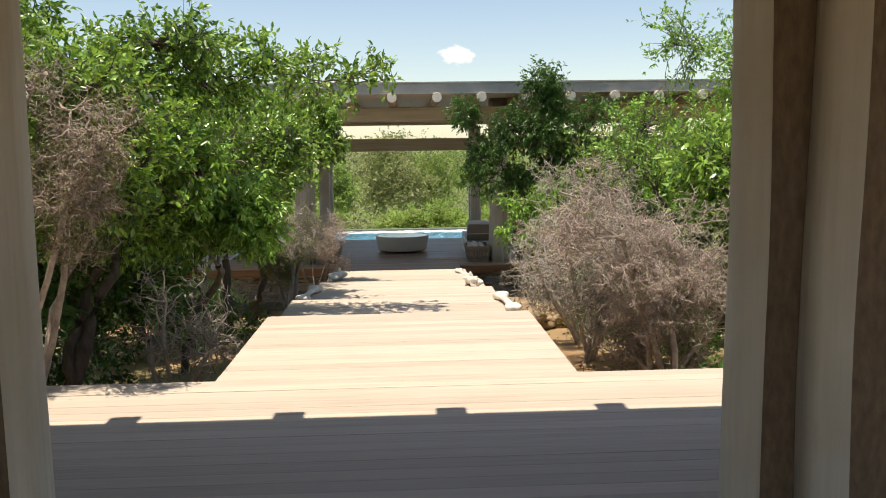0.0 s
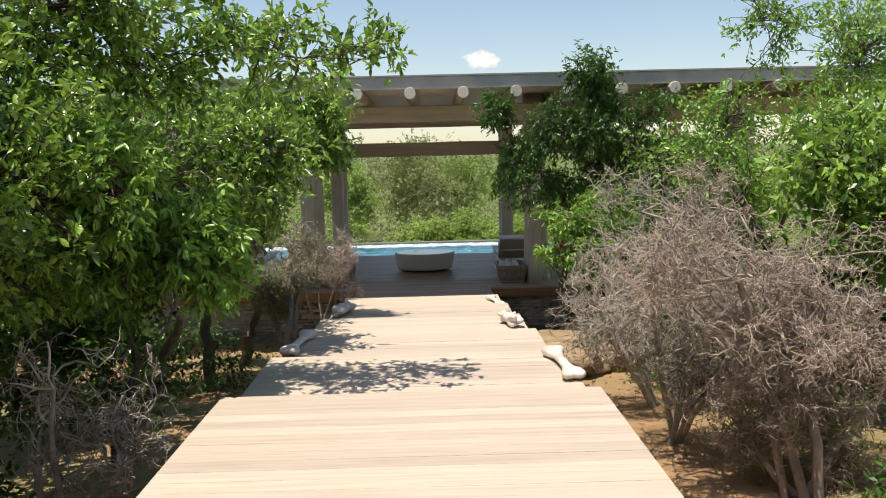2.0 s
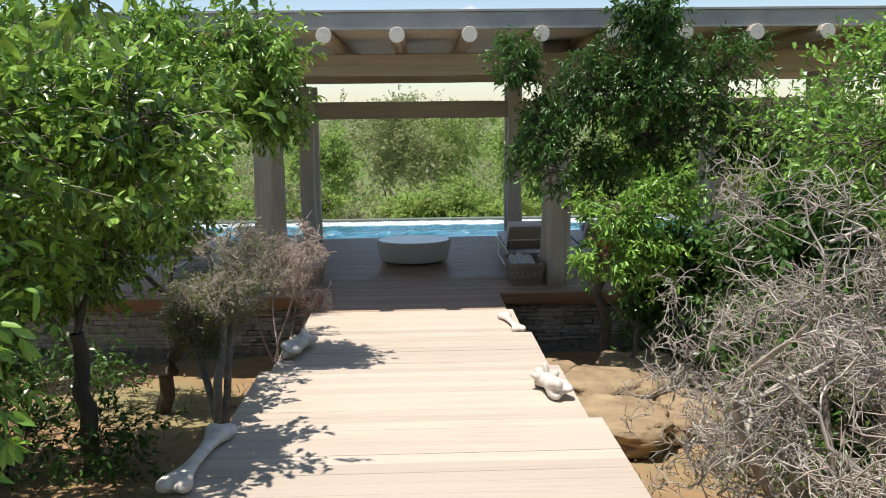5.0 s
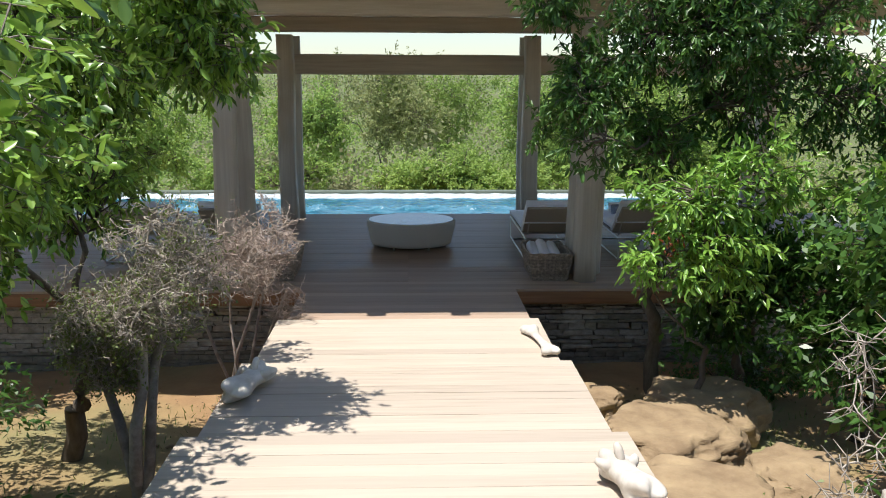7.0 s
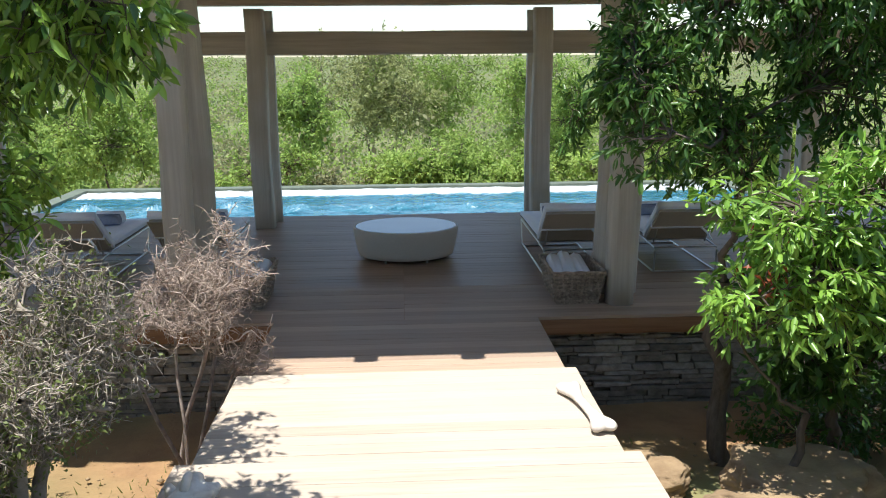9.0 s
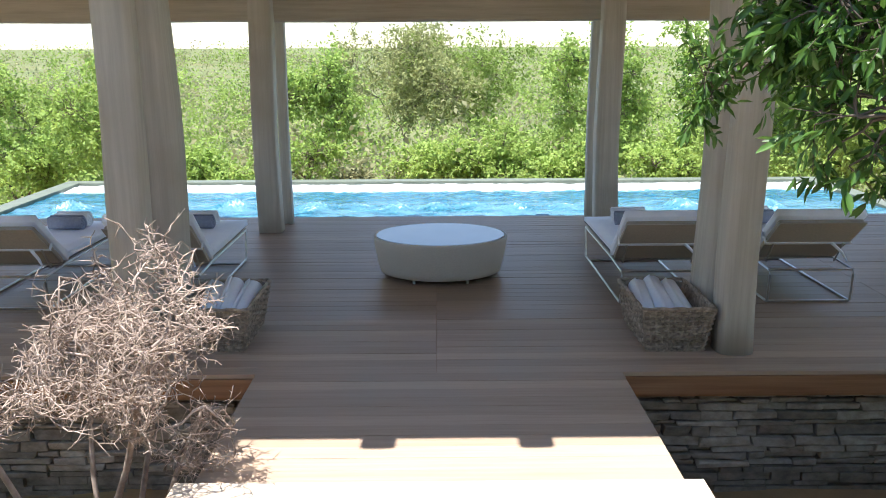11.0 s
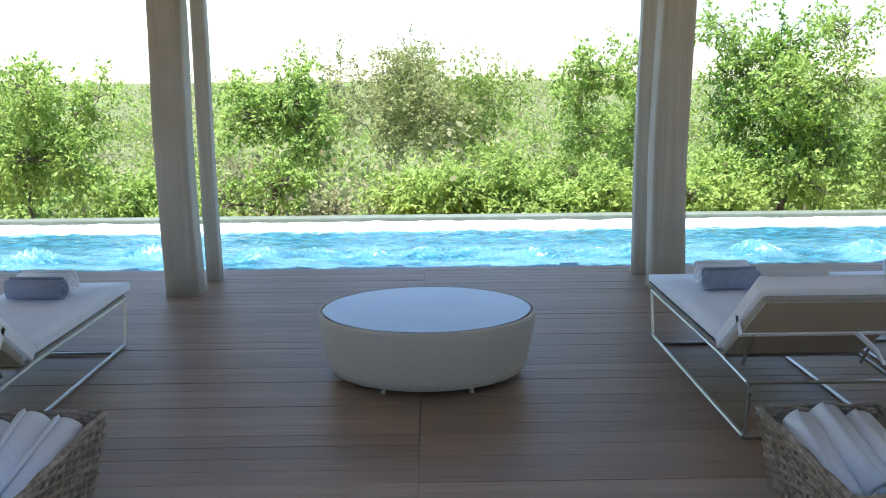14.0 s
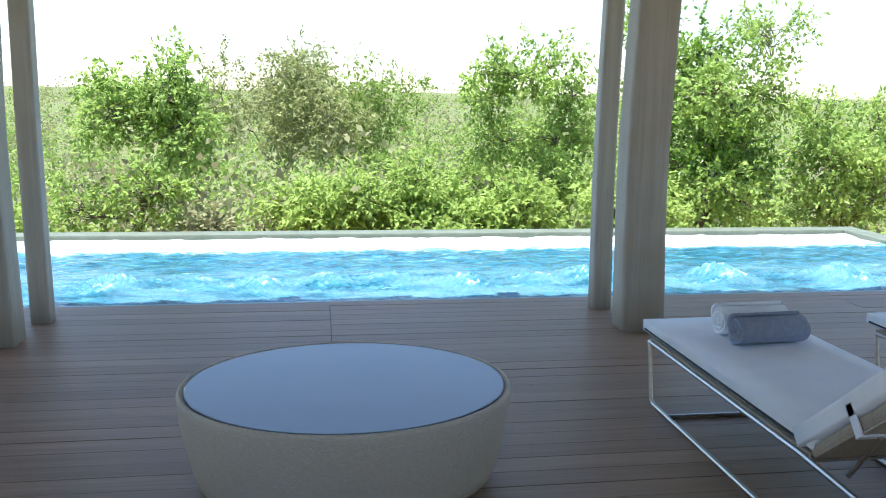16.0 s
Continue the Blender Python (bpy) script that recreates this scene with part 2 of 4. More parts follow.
def water_material():
    """Aerated pool water: turquoise body, foam by noise, wet gloss and ripples."""
    m = bpy.data.materials.new("bubbling_pool_water")
    m.use_nodes = True
    n, l = m.node_tree.nodes, m.node_tree.links
    b = n["Principled BSDF"]
    geo = n.new("ShaderNodeNewGeometry")
    mp = n.new("ShaderNodeMapping")
    mp.inputs["Scale"].default_value = (1.6, 4.0, 1)
    l.new(geo.outputs["Position"], mp.inputs["Vector"])
    no = n.new("ShaderNodeTexNoise")
    no.inputs["Scale"].default_value, no.inputs["Detail"].default_value = 2.6, 10
    no.inputs["Roughness"].default_value = 0.7
    no.inputs["Distortion"].default_value = 0.8
    l.new(mp.outputs[0], no.inputs["Vector"])
    cr = n.new("ShaderNodeValToRGB")
    cr.color_ramp.elements[0].position, cr.color_ramp.elements[0].color = 0.42, (0.008, 0.07, 0.11, 1)
    cr.color_ramp.elements[1].position, cr.color_ramp.elements[1].color = 0.74, (0.72, 0.78, 0.80, 1)
    for at, col in ((0.55, (0.03, 0.17, 0.245, 1)), (0.64, (0.10, 0.28, 0.37, 1))):
        e = cr.color_ramp.elements.new(at)
        e.color = col
    sep = n.new("ShaderNodeSeparateXYZ")
    l.new(geo.outputs["Position"], sep.inputs[0])

    def band(src, lo, hi, top):
        r = n.new("ShaderNodeMapRange")
        r.interpolation_type = "SMOOTHSTEP"
        r.inputs[1].default_value, r.inputs[2].default_value, r.inputs[4].default_value = lo, hi, top
        l.new(src, r.inputs[0])
        return r.outputs[0]

    def plus(p, q):
        r = n.new("ShaderNodeMath")
        l.new(p, r.inputs[0])
        l.new(q, r.inputs[1])
        return r.outputs[0]
    foam = plus(no.outputs[0], band(sep.outputs[2], -0.075, 0.03, 0.12))
    foam = plus(foam, band(sep.outputs[1], 26.3, 26.75, 0.32))
    l.new(foam, cr.inputs[0])
    # drifting bubbles above the jets
    wide = n.new("ShaderNodeTexNoise")
    wide.inputs["Scale"].default_value, wide.inputs["Detail"].default_value = 1.1, 5
    l.new(mp.outputs[0], wide.inputs["Vector"])
    cloud = n.new("ShaderNodeMath")
    cloud.operation = "MULTIPLY"
    l.new(band(sep.outputs[1], 25.75, 25.2, 1.0), cloud.inputs[0])
    l.new(band(wide.outputs[0], 0.34, 0.66, 0.7), cloud.inputs[1])
    mist = n.new("ShaderNodeMix")
    mist.data_type = "RGBA"
    l.new(cloud.outputs[0], mist.inputs["Factor"])
    l.new(cr.outputs[0], mist.inputs["A"])
    mist.inputs["B"].default_value = (0.13, 0.285, 0.39, 1)
    l.new(mist.outputs["Result"], b.inputs["Base Color"])
    b.inputs["Roughness"].default_value = 0.08
    b.inputs["Specular IOR Level"].default_value = 0.5
    n2 = n.new("ShaderNodeTexNoise")
    n2.inputs["Scale"].default_value, n2.inputs["Detail"].default_value = 9.0, 6
    l.new(geo.outputs["Position"], n2.inputs["Vector"])
    bp = n.new("ShaderNodeBump")
    bp.inputs["Strength"].default_value, bp.inputs["Distance"].default_value = 0.7, 0.06
    l.new(n2.outputs[0], bp.inputs["Height"])
    l.new(bp.outputs[0], b.inputs["Normal"])
    return m


M_WATER = water_material()


# ---------------------------------------------------------------- mesh helpers
def mesh_object(name, bm, mat, parent=None, smooth=False):
    me = bpy.data.meshes.new(name)
    bm.normal_update()
    bm.to_mesh(me)
    bm.free()
    for m in (mat if isinstance(mat, (list, tuple)) else [mat]):
        me.materials.append(m)
    if smooth:
        me.polygons.foreach_set("use_smooth", [True] * len(me.polygons))
    ob = new(name, me)
    ob.parent = parent
    return ob


def part(name, bm, mat, parent, label="", smooth=False):
    ob = mesh_object(name, bm, mat, parent, smooth)
    return tagged(ob, label)


def shared(name, me, parent, m):
    ob = new(name, me)
    ob.parent = parent
    ob.matrix_basis = m
    return ob


def box(bm, x0, x1, y0, y1, z0, z1, bevel=0.0):
    r = bmesh.ops.create_cube(bm, size=1.0, matrix=Matrix.LocRotScale(((x0 + x1) / 2, (y0 + y1) / 2, (z0 + z1) / 2), None, (x1 - x0, y1 - y0, z1 - z0)))
    if bevel:
        edges = list({e for v in r["verts"] for e in v.link_edges})
        bmesh.ops.bevel(bm, geom=edges, offset=bevel, segments=2, affect="EDGES", profile=0.6)
    return bm


def new_box(*a, **k):
    return box(bmesh.new(), *a, **k)


def tube(bm, pts, radii, sides=6, cap=True):
    """A tapered tube through points."""
    pts = [Vector(p) for p in pts]
    if not isinstance(radii, (list, tuple)):
        radii = [radii] * len(pts)
    rings = []
    up = Vector((0.123, 0.31, 0.94))
    for i, p in enumerate(pts):
        d = (pts[min(i + 1, len(pts) - 1)] - pts[max(i - 1, 0)]).normalized()
        a = d.cross(up)
        a = (a if a.length > 1e-3 else d.cross(Vector((1, 0, 0)))).normalized()
        b = d.cross(a)
        rings.append([bm.verts.new(p + radii[i] * (math.cos(2 * math.pi * k / sides) * a + math.sin(2 * math.pi * k / sides) * b)) for k in range(sides)])
    for r0, r1 in zip(rings, rings[1:]):
        for k in range(sides):
            bm.faces.new((r0[k], r0[(k + 1) % sides], r1[(k + 1) % sides], r1[k]))
    if cap:
        bm.faces.new(rings[0][::-1])
        bm.faces.new(rings[-1])
    return bm


def thing(name, label, category, group="", at=(0, 0, 0), kind=""):
    ob = new(name)
    ob.empty_display_size = 0.1
    ob.matrix_basis = pose(*at)
    return tagged(ob, label, category, group, kind)


def mesh_from(name, verts, faces, mats, index=None, smooth=False):
    """A mesh from numpy arrays of corners and equal-sized faces."""
    me = bpy.data.meshes.new(name)
    k = faces.shape[1]
    me.vertices.add(len(verts))
    me.vertices.foreach_set("co", np.asarray(verts, dtype=np.float32).ravel())
    me.loops.add(faces.size)
    me.loops.foreach_set("vertex_index", faces.astype(np.int32).ravel())
    me.polygons.add(len(faces))
    me.polygons.foreach_set("loop_start", np.arange(0, faces.size, k, dtype=np.int32))
    for m in mats:
        me.materials.append(m)
    if index is not None:
        me.polygons.foreach_set("material_index", index.astype(np.int32))
    if smooth:
        me.polygons.foreach_set("use_smooth", np.ones(len(faces), dtype=bool))
    me.update(calc_edges=True)
    return me


# ---------------------------------------------------------------- ground
def ground_z(x, y):
    """Height of the sandy ground under the walkway and of the valley beyond the pool."""
    z = np.interp(y, [-12, 4, 9, 14, 17.5, 30, 34, 48, 75, 130, 260, 600, 3000], [0.45, 0.45, 0.1, -0.55, -1.0, -1.4, -2.6, -4.5, -5.2, -5.0, -2.5, 1.0, 18.0])
    side = np.clip((abs(x) - 3) / 12, 0, 1)
    return z + 0.10 * math.sin(x * 1.1 + 0.4 * y) * math.cos(0.8 * y) - 0.1 * side


def build_ground():
    xs = np.concatenate([-np.geomspace(2500, 11, 26), np.arange(-10, 10.1, 0.5), np.geomspace(11, 2500, 26)])
    ys = np.concatenate([-np.geomspace(2000, 14, 12), np.arange(-12, 30.1, 0.5), np.geomspace(31, 3000, 44)])
    verts = [(x, y, ground_z(x, y) + (0.05 * noise.noise(Vector((x * 1.3, y * 1.3, 0))) if abs(x) < 12 and y < 31 else 0)) for y in ys for x in xs]
    nx = len(xs)
    faces = np.array([(j * nx + i, j * nx + i + 1, (j + 1) * nx + i + 1, (j + 1) * nx + i) for j in range(len(ys) - 1) for i in range(nx - 1)])
    fy = np.array([ys[j] for j in range(len(ys) - 1) for i in range(nx - 1)])
    me = mesh_from("ground", np.array(verts), faces, [M_SAND, M_HILL], (fy > 31).astype(int), smooth=True)
    tagged(new("ground", me), "ochre sandy bush ground with sparse grass", "ground", kind="structure")


build_ground()

# ---------------------------------------------------------------- walkway and decks
TOP = 0.99                      # upper deck level; the pavilion deck is level zero
STEP = [(4.9, 7.3), (7.3, 9.1), (9.1, 10.87), (10.87, 12.6), (12.6, 14.36), (14.36, 16.15), (16.15, 18.0)]
LEVEL = [TOP, 0.83, 0.66, 0.5, 0.335, 0.165, 0.0]
HALF = 1.325
BOARD = 0.138


def board_mesh(length, width, thick=0.03):
    bm = new_box(-length / 2, length / 2, -width / 2, width / 2, -thick, 0)
    top = [e for e in bm.edges if all(abs(v.co.z) < 1e-6 for v in e.verts)]
    bmesh.ops.bevel(bm, geom=top, offset=0.0015, segments=1, affect="EDGES")
    me = bpy.data.meshes.new("board")
    bm.to_mesh(me)
    bm.free()
    return me


BOARDS = []                      # (parent, length, x centre, y centre, level, material); laid at the end of the file


def lay(parent, x0, x1, y0, y1, z, mat, joints=()):
    n = max(1, round((y1 - y0) / BOARD))
    w = (y1 - y0) / n
    cuts = [x0, *joints, x1]
    for i in range(n):
        for a, b in zip(cuts, cuts[1:]):
            BOARDS.append((parent, b - a - 0.0025, w - 0.002, (a + b) / 2, y0 + (i + 0.5) * w, z, mat))


floor_upper = thing("floor_upper_deck", "sunbleached timber boards of the upper deck", "deck", kind="structure")
part("joists", new_box(-4.6, 4.6, -4.0, 4.88, TOP - 0.2, TOP - 0.034), M_FASCIA, floor_upper)
lay(floor_upper, -4.62, 4.62, -4.02, 4.9, TOP, M_DECK)
for k, ((y0, y1), z) in enumerate(zip(STEP, LEVEL)):
    tread = thing("walkway_platform", "sunbleached timber walkway platform stepping down to the pavilion", "walkway", "walkway platforms", kind="structure")
    bm = new_box(-HALF + 0.03, HALF - 0.03, y0 + 0.02, y1 - 0.03, z - 0.16, z - 0.034)
    part("bearer", bm, M_FASCIA, tread)
    part("riser", new_box(-HALF + 0.005, HALF - 0.005, y1 - 0.028, y1 - 0.004, z - 0.165, z - 0.033), M_DECK, tread)
    for sx in (-1, 1):
        bm = new_box(sx * (HALF - 0.028) - 0.025, sx * (HALF - 0.028) + 0.022, y0 + 0.03, y1 - 0.035, z - 0.2, z - 0.033)
        part("side_board", bm, M_FASCIA, tread)
        for yy in (y0 + 0.3, y1 - 0.3):
            gz = float(ground_z(sx * 1.0, yy)) - 0.2
            part("stilt", new_box(sx * 1.0 - 0.06, sx * 1.0 + 0.06, yy - 0.06, yy + 0.06, gz, z - 0.161, bevel=0.008), M_BARK, tread)
    # The last platform takes the pool deck's front tone.
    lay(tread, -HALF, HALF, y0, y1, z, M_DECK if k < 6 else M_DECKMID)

floor_pav = thing("floor_pavilion_deck", "shaded brown timber boards of the pool deck", "deck", kind="structure")
part("joists", new_box(-8.4, 8.4, 18.02, 23.88, -0.2, -0.034), M_FASCIA, floor_pav)
part("fascia_board", new_box(-8.4, -HALF - 0.005, 17.985, 18.018, -0.17, -0.034, bevel=0.004), M_FASCIA, floor_pav, "orange-brown edge board")
part("fascia_board", new_box(HALF + 0.005, 8.4, 17.985, 18.018, -0.17, -0.034, bevel=0.004), M_FASCIA, floor_pav, "orange-brown edge board")
# Lighter front rows and darker inner rows put the roof's shade into colour.
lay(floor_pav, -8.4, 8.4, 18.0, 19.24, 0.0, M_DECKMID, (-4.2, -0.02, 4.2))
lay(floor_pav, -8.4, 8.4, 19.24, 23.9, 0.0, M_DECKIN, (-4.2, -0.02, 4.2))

# dry-stacked stone retaining wall under the pool deck
wall_stone = thing("wall_retaining", "dry-stacked grey slate retaining wall under the deck", "wall", kind="structure")
part("core", new_box(-8.3, 8.3, 18.22, 18.6, -1.5, -0.2), M_MORTAR, wall_stone)
STONES = []
_r = random.Random(5)
_z = -1.32
while _z < -0.2:
    hgt = _r.uniform(0.035, 0.1)
    if _z + hgt > -0.19:
        hgt = -0.19 - _z
    _x = -8.3 + _r.uniform(0, 0.3)
    while _x < 8.3:
        w = _r.uniform(0.12, 0.46)
        STONES.append((_x, _x + w - 0.008, _z, _z + hgt - 0.008, _r.uniform(0, 0.05)))
        _x += w
    _z += hgt

# ---------------------------------------------------------------- pavilion
def hewn_log(name, x, y, z0, z1, wx, wy, seed, parent=None, mat=None, sq=3.2):
    """A rough-hewn squared log standing upright, slightly tapering and wavering."""
    rr = random.Random(seed)
    bm = bmesh.new()
    rings, n = [], 28
    for i in range(11):
        f = i / 10
        z = z0 + f * (z1 - z0)
        ring = []
        cx = x + 0.012 * math.sin(f * 7 + seed) * (wx / 0.25)
        cy = y + 0.012 * math.cos(f * 5 + seed * 2)
        t = 1.06 - 0.1 * f
        for k in range(n):
            a = 2 * math.pi * (k + 0.5) / n
            c, s = math.cos(a), math.sin(a)
            q = (abs(c) ** sq + abs(s) ** sq) ** (-1 / sq)
            wob = 1 + 0.035 * noise.noise(Vector((c * 2 + seed * 7, s * 2, z * 1.4)))
            ring.append(bm.verts.new((cx + c * q * wx / 2 * t * wob, cy + s * q * wy / 2 * t * wob, z)))
        rings.append(ring)
    for r0, r1 in zip(rings, rings[1:]):
        for k in range(n):
            bm.faces.new((r0[k], r0[(k + 1) % n], r1[(k + 1) % n], r1[k]))
    bm.faces.new(rings[0][::-1])
    bm.faces.new(rings[-1])
    return part(name, bm, mat or M_POST, parent, smooth=True)


def post_cluster(label, parts, group):
    p = thing("timber_post", label, "post", group)
    for i, (x, y, wx, wy, z1) in enumerate(parts):
        hewn_log("hewn_log", x, y, 0.0, z1, wx, wy, i + int(abs(x) * 10), p, sq=9 if y > 22 else 3.2)
    return p


for sx in (-1, 1):
    if sx < 0:
        post_cluster("thick weathered grey double log post at the deck's edge", [(-2.28, 18.45, 0.28, 0.28, 3.3), (-2.3, 19.02, 0.45, 0.5, 3.84)], "front posts")
    else:
        post_cluster("thick weathered grey double log post at the deck's edge", [(2.27, 18.45, 0.27, 0.28, 3.3), (2.36, 19.0, 0.44, 0.5, 3.84)], "front posts")
    for x in (6.45,):
        post_cluster("thick weathered grey double log post at the deck's edge", [(sx * (x - .1), 18.52, 0.26, 0.3, 3.3), (sx * (x + .12), 18.38, 0.25, 0.28, 3.3)], "front posts")
        post_cluster("weathered grey square timber post beside the pool", [(sx * x, 23.0, 0.3, 0.26, 3.3), (sx * (x - 0.1), 23.55, 0.14, 0.14, 3.3)], "pool posts")
post_cluster("weathered grey square timber post beside the pool", [(-2.175, 22.98, 0.29, 0.26, 3.3), (-2.04, 23.5, 0.13, 0.14, 3.3)], "pool posts")
post_cluster("weathered grey square timber post beside the pool", [(2.155, 22.98, 0.29, 0.26, 3.3), (2.07, 23.55, 0.14, 0.14, 3.3)], "pool posts")


def beam(name, label, x0, x1, y0, y1, z0, z1, mat=None):
    bm = bmesh.new()
    n = 24
    rings = []
    for i in range(n + 1):
        x = x0 + (x1 - x0) * i / n
        w = [0.012 * noise.noise(Vector((x * 0.9, y0 + k * 3.1, z0 * 2))) for k in range(4)]
        b = 0.02
        loop = [(y0 + b, z0), (y1 - b, z0), (y1, z0 + b), (y1, z1 - b), (y1 - b, z1), (y0 + b, z1), (y0, z1 - b), (y0, z0 + b)]
        rings.append([bm.verts.new((x, yy + w[k // 2], zz + w[(k // 2 + 1) % 4])) for k, (yy, zz) in enumerate(loop)])
    for r0, r1 in zip(rings, rings[1:]):
        for k in range(8):
            bm.faces.new((r0[k], r1[k], r1[(k + 1) % 8], r0[(k + 1) % 8]))
    bm.faces.new(rings[0])
    bm.faces.new(rings[-1][::-1])
    bmesh.ops.recalc_face_normals(bm, faces=bm.faces)
    ob = mesh_object(name, bm, mat or M_BEAM)
    return tagged(ob, label, "beam", kind="structure")


beam("beam_front", "weathered roof beam over the front posts", -8.2, 8.2, 18.24, 18.5, 3.3, 3.62)
beam("beam_rail", "weathered grey timber tie beam between the pool posts", -8.2, 8.2, 23.2, 23.4, 2.63, 2.98)
beam("beam_rear", "weathered roof beam over the pool posts", -8.2, 8.2, 23.02, 23.3, 3.36, 3.62)

roof = thing("ceiling_pavilion_roof", "flat timber pavilion roof with grey edge", "roof", kind="structure")
part("roof_slab", new_box(-8.8, 8.8, 16.62, 23.78, 3.84, 3.98), M_CEIL, roof)
part("fascia", new_box(-8.8, 8.8, 16.56, 16.618, 3.80, 4.02, bevel=0.01), M_ROOF, roof, "grey roof fascia")
part("fascia", new_box(-8.8, 8.8, 23.782, 23.84, 3.80, 4.02, bevel=0.01), M_ROOF, roof, "grey roof fascia")
part("roof_sheet", new_box(-8.82, 8.82, 16.54, 23.86, 4.022, 4.05), M_ROOF, roof)
for k in range(-10, 10):
    px = 0.80 + 0.935 * k
    if abs(px) > 8.6:
        continue
    pur = tagged(mesh_object("roof_pole", tube(bmesh.new(), [(px, 16.46, 3.725), (px + 0.01, 20, 3.72), (px, 23.95, 3.72)], [0.105, 0.1, 0.1], 12), M_LOG, smooth=False), "peeled round roof pole with pale cut end", "pole", "roof poles")
    part("cut_end", tube(bmesh.new(), [(px, 16.445, 3.725), (px, 16.46, 3.725)], [0.098, 0.104], 12), M_END, pur, "pale sawn end")

# ---------------------------------------------------------------- upper house where the walk begins
house = thing("upper_house", "shaded timber house with a wide open doorway", "house", kind="structure")
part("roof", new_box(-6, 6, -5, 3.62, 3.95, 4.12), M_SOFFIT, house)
part("fascia", new_box(-6, 6, 3.622, 3.67, 3.92, 4.16, bevel=0.01), M_ROOF, house)
for sx in (-1, 1):
    for hy in (-4.3, -1.2):
        part("corner_post", new_box(sx * 4.5 - 0.12, sx * 4.5 + 0.12, hy - 0.12, hy + 0.12, TOP, 3.95, bevel=0.02), M_POST, house)
for k in range(-6, 7):
    px = -0.2 + 1.02 * k
    if abs(px) < 5.8:
        part("roof_pole", tube(bmesh.new(), [(px, -4, 3.83), (px, 3.82, 3.83)], 0.1, 10), M_LOG, house)

# ---------------------------------------------------------------- pool
PX0, PX1, PY0, PY1 = -6.5, 6.7, 23.92, 27.35
pool = thing("pool", "infinity pool of bubbling turquoise water beyond the deck", "pool", kind="structure")
part("floor_slab", new_box(PX0 - 0.3, PX1 + 0.3, PY0, PY1 + 0.3, -1.6, -1.35), M_TILE, pool)
part("near_wall", new_box(PX0 - 0.3, PX1 + 0.3, PY0 - 0.02, PY0 + 0.14, -1.35, -0.035), M_TILE, pool)
part("far_wall", new_box(PX0 - 0.3, PX1 + 0.3, PY1, PY1 + 0.28, -3.2, -0.02, bevel=0.02), M_RIM, pool, "grey-green overflow edge")
for xa, xb in ((PX0 - 0.3, PX0), (PX1, PX1 + 0.3)):
    part("end_wall", new_box(xa, xb, PY0 + 0.14, PY1, -1.35, -0.02, bevel=0.015), M_RIM, pool)
nx, ny = 420, 110
gx, gy = np.meshgrid(np.linspace(PX0, PX1, nx), np.linspace(PY0 + 0.14, PY1, ny))
JETS = [(-5.6 + 0.62 * i, 24.85 + 0.12 * math.sin(i * 2.1)) for i in range(19)]
gz = np.zeros_like(gx) - 0.075
for j in range(ny):
    for i in range(nx):
        p = Vector((gx[j, i], gy[j, i], 0))
        gz[j, i] += 0.022 * noise.noise(p * 2.3) + 0.012 * noise.noise(p * 6) + 0.006 * noise.noise(p * 15)
for jx, jy in JETS:
    d2 = ((gx - jx) / 0.26) ** 2 + ((gy - jy) / 0.3) ** 2
    gz += (0.07 + 0.06 * math.sin(jx * 5.3)) * np.exp(-d2) * (0.6 + 0.8 * np.sin(gx * 61 + 9 * np.sin(gy * 37)) ** 2)
idx = np.arange(nx * ny).reshape(ny, nx)
wf = np.stack([idx[:-1, :-1], idx[:-1, 1:], idx[1:, 1:], idx[1:, :-1]], -1).reshape(-1, 4)
water = new("water", mesh_from("water", np.stack([gx, gy, gz], -1).reshape(-1, 3), wf, [M_WATER], smooth=True))
tagged(water, "churning turquoise pool water with white foam", "water", kind="structure")

# ---------------------------------------------------------------- furniture
def build_table():
    t = thing("round_table", "low oval cream woven table with pale glass top", "table", at=(0.02, 20.78, 0))
    A, B = 0.69, 0.58

    def ring(bm, z, s, n=64):
        return [bm.verts.new((A * s * math.cos(2 * math.pi * k / n), B * s * math.sin(2 * math.pi * k / n), z)) for k in range(n)]

    def loft(prof, caps=True):
        bm = bmesh.new()
        rs = [ring(bm, z, s) for z, s in prof]
        for a, b in zip(rs, rs[1:]):
            for k in range(len(a)):
                bm.faces.new((a[k], a[(k + 1) % len(a)], b[(k + 1) % len(a)], b[k]))
        if caps:
            bm.faces.new(rs[0][::-1])
            bm.faces.new(rs[-1])
        return bm
    part("body", loft([(0.05, 0.87), (0.057, 0.9), (0.11, 0.925), (0.3, 0.985), (0.385, 0.998), (0.412, 1.0), (0.425, 0.992), (0.428, 0.975), (0.415, 0.962)]), M_TABLE, t, "cream woven band", smooth=True)
    part("glass_top", loft([(0.4155, 0.955), (0.424, 0.957), (0.427, 0.95)]), M_GLASS, t, "pale glass top")
    # Near-black disc hung below the body, darkening the gap above the floor.
    part("dark_disc", loft([(0.03, 0.76), (0.051, 0.80)]), M_UNDER, t)
    for k in range(6):
        a = radians(60 * k)
        bm = bmesh.new()
        tube(bm, [(A * 0.77 * math.cos(a), B * 0.77 * math.sin(a), 0), (A * 0.77 * math.cos(a), B * 0.77 * math.sin(a), 0.052)], [0.016, 0.014], 10)
        part("foot", bm, M_FOOT, t)
    return t


build_table()


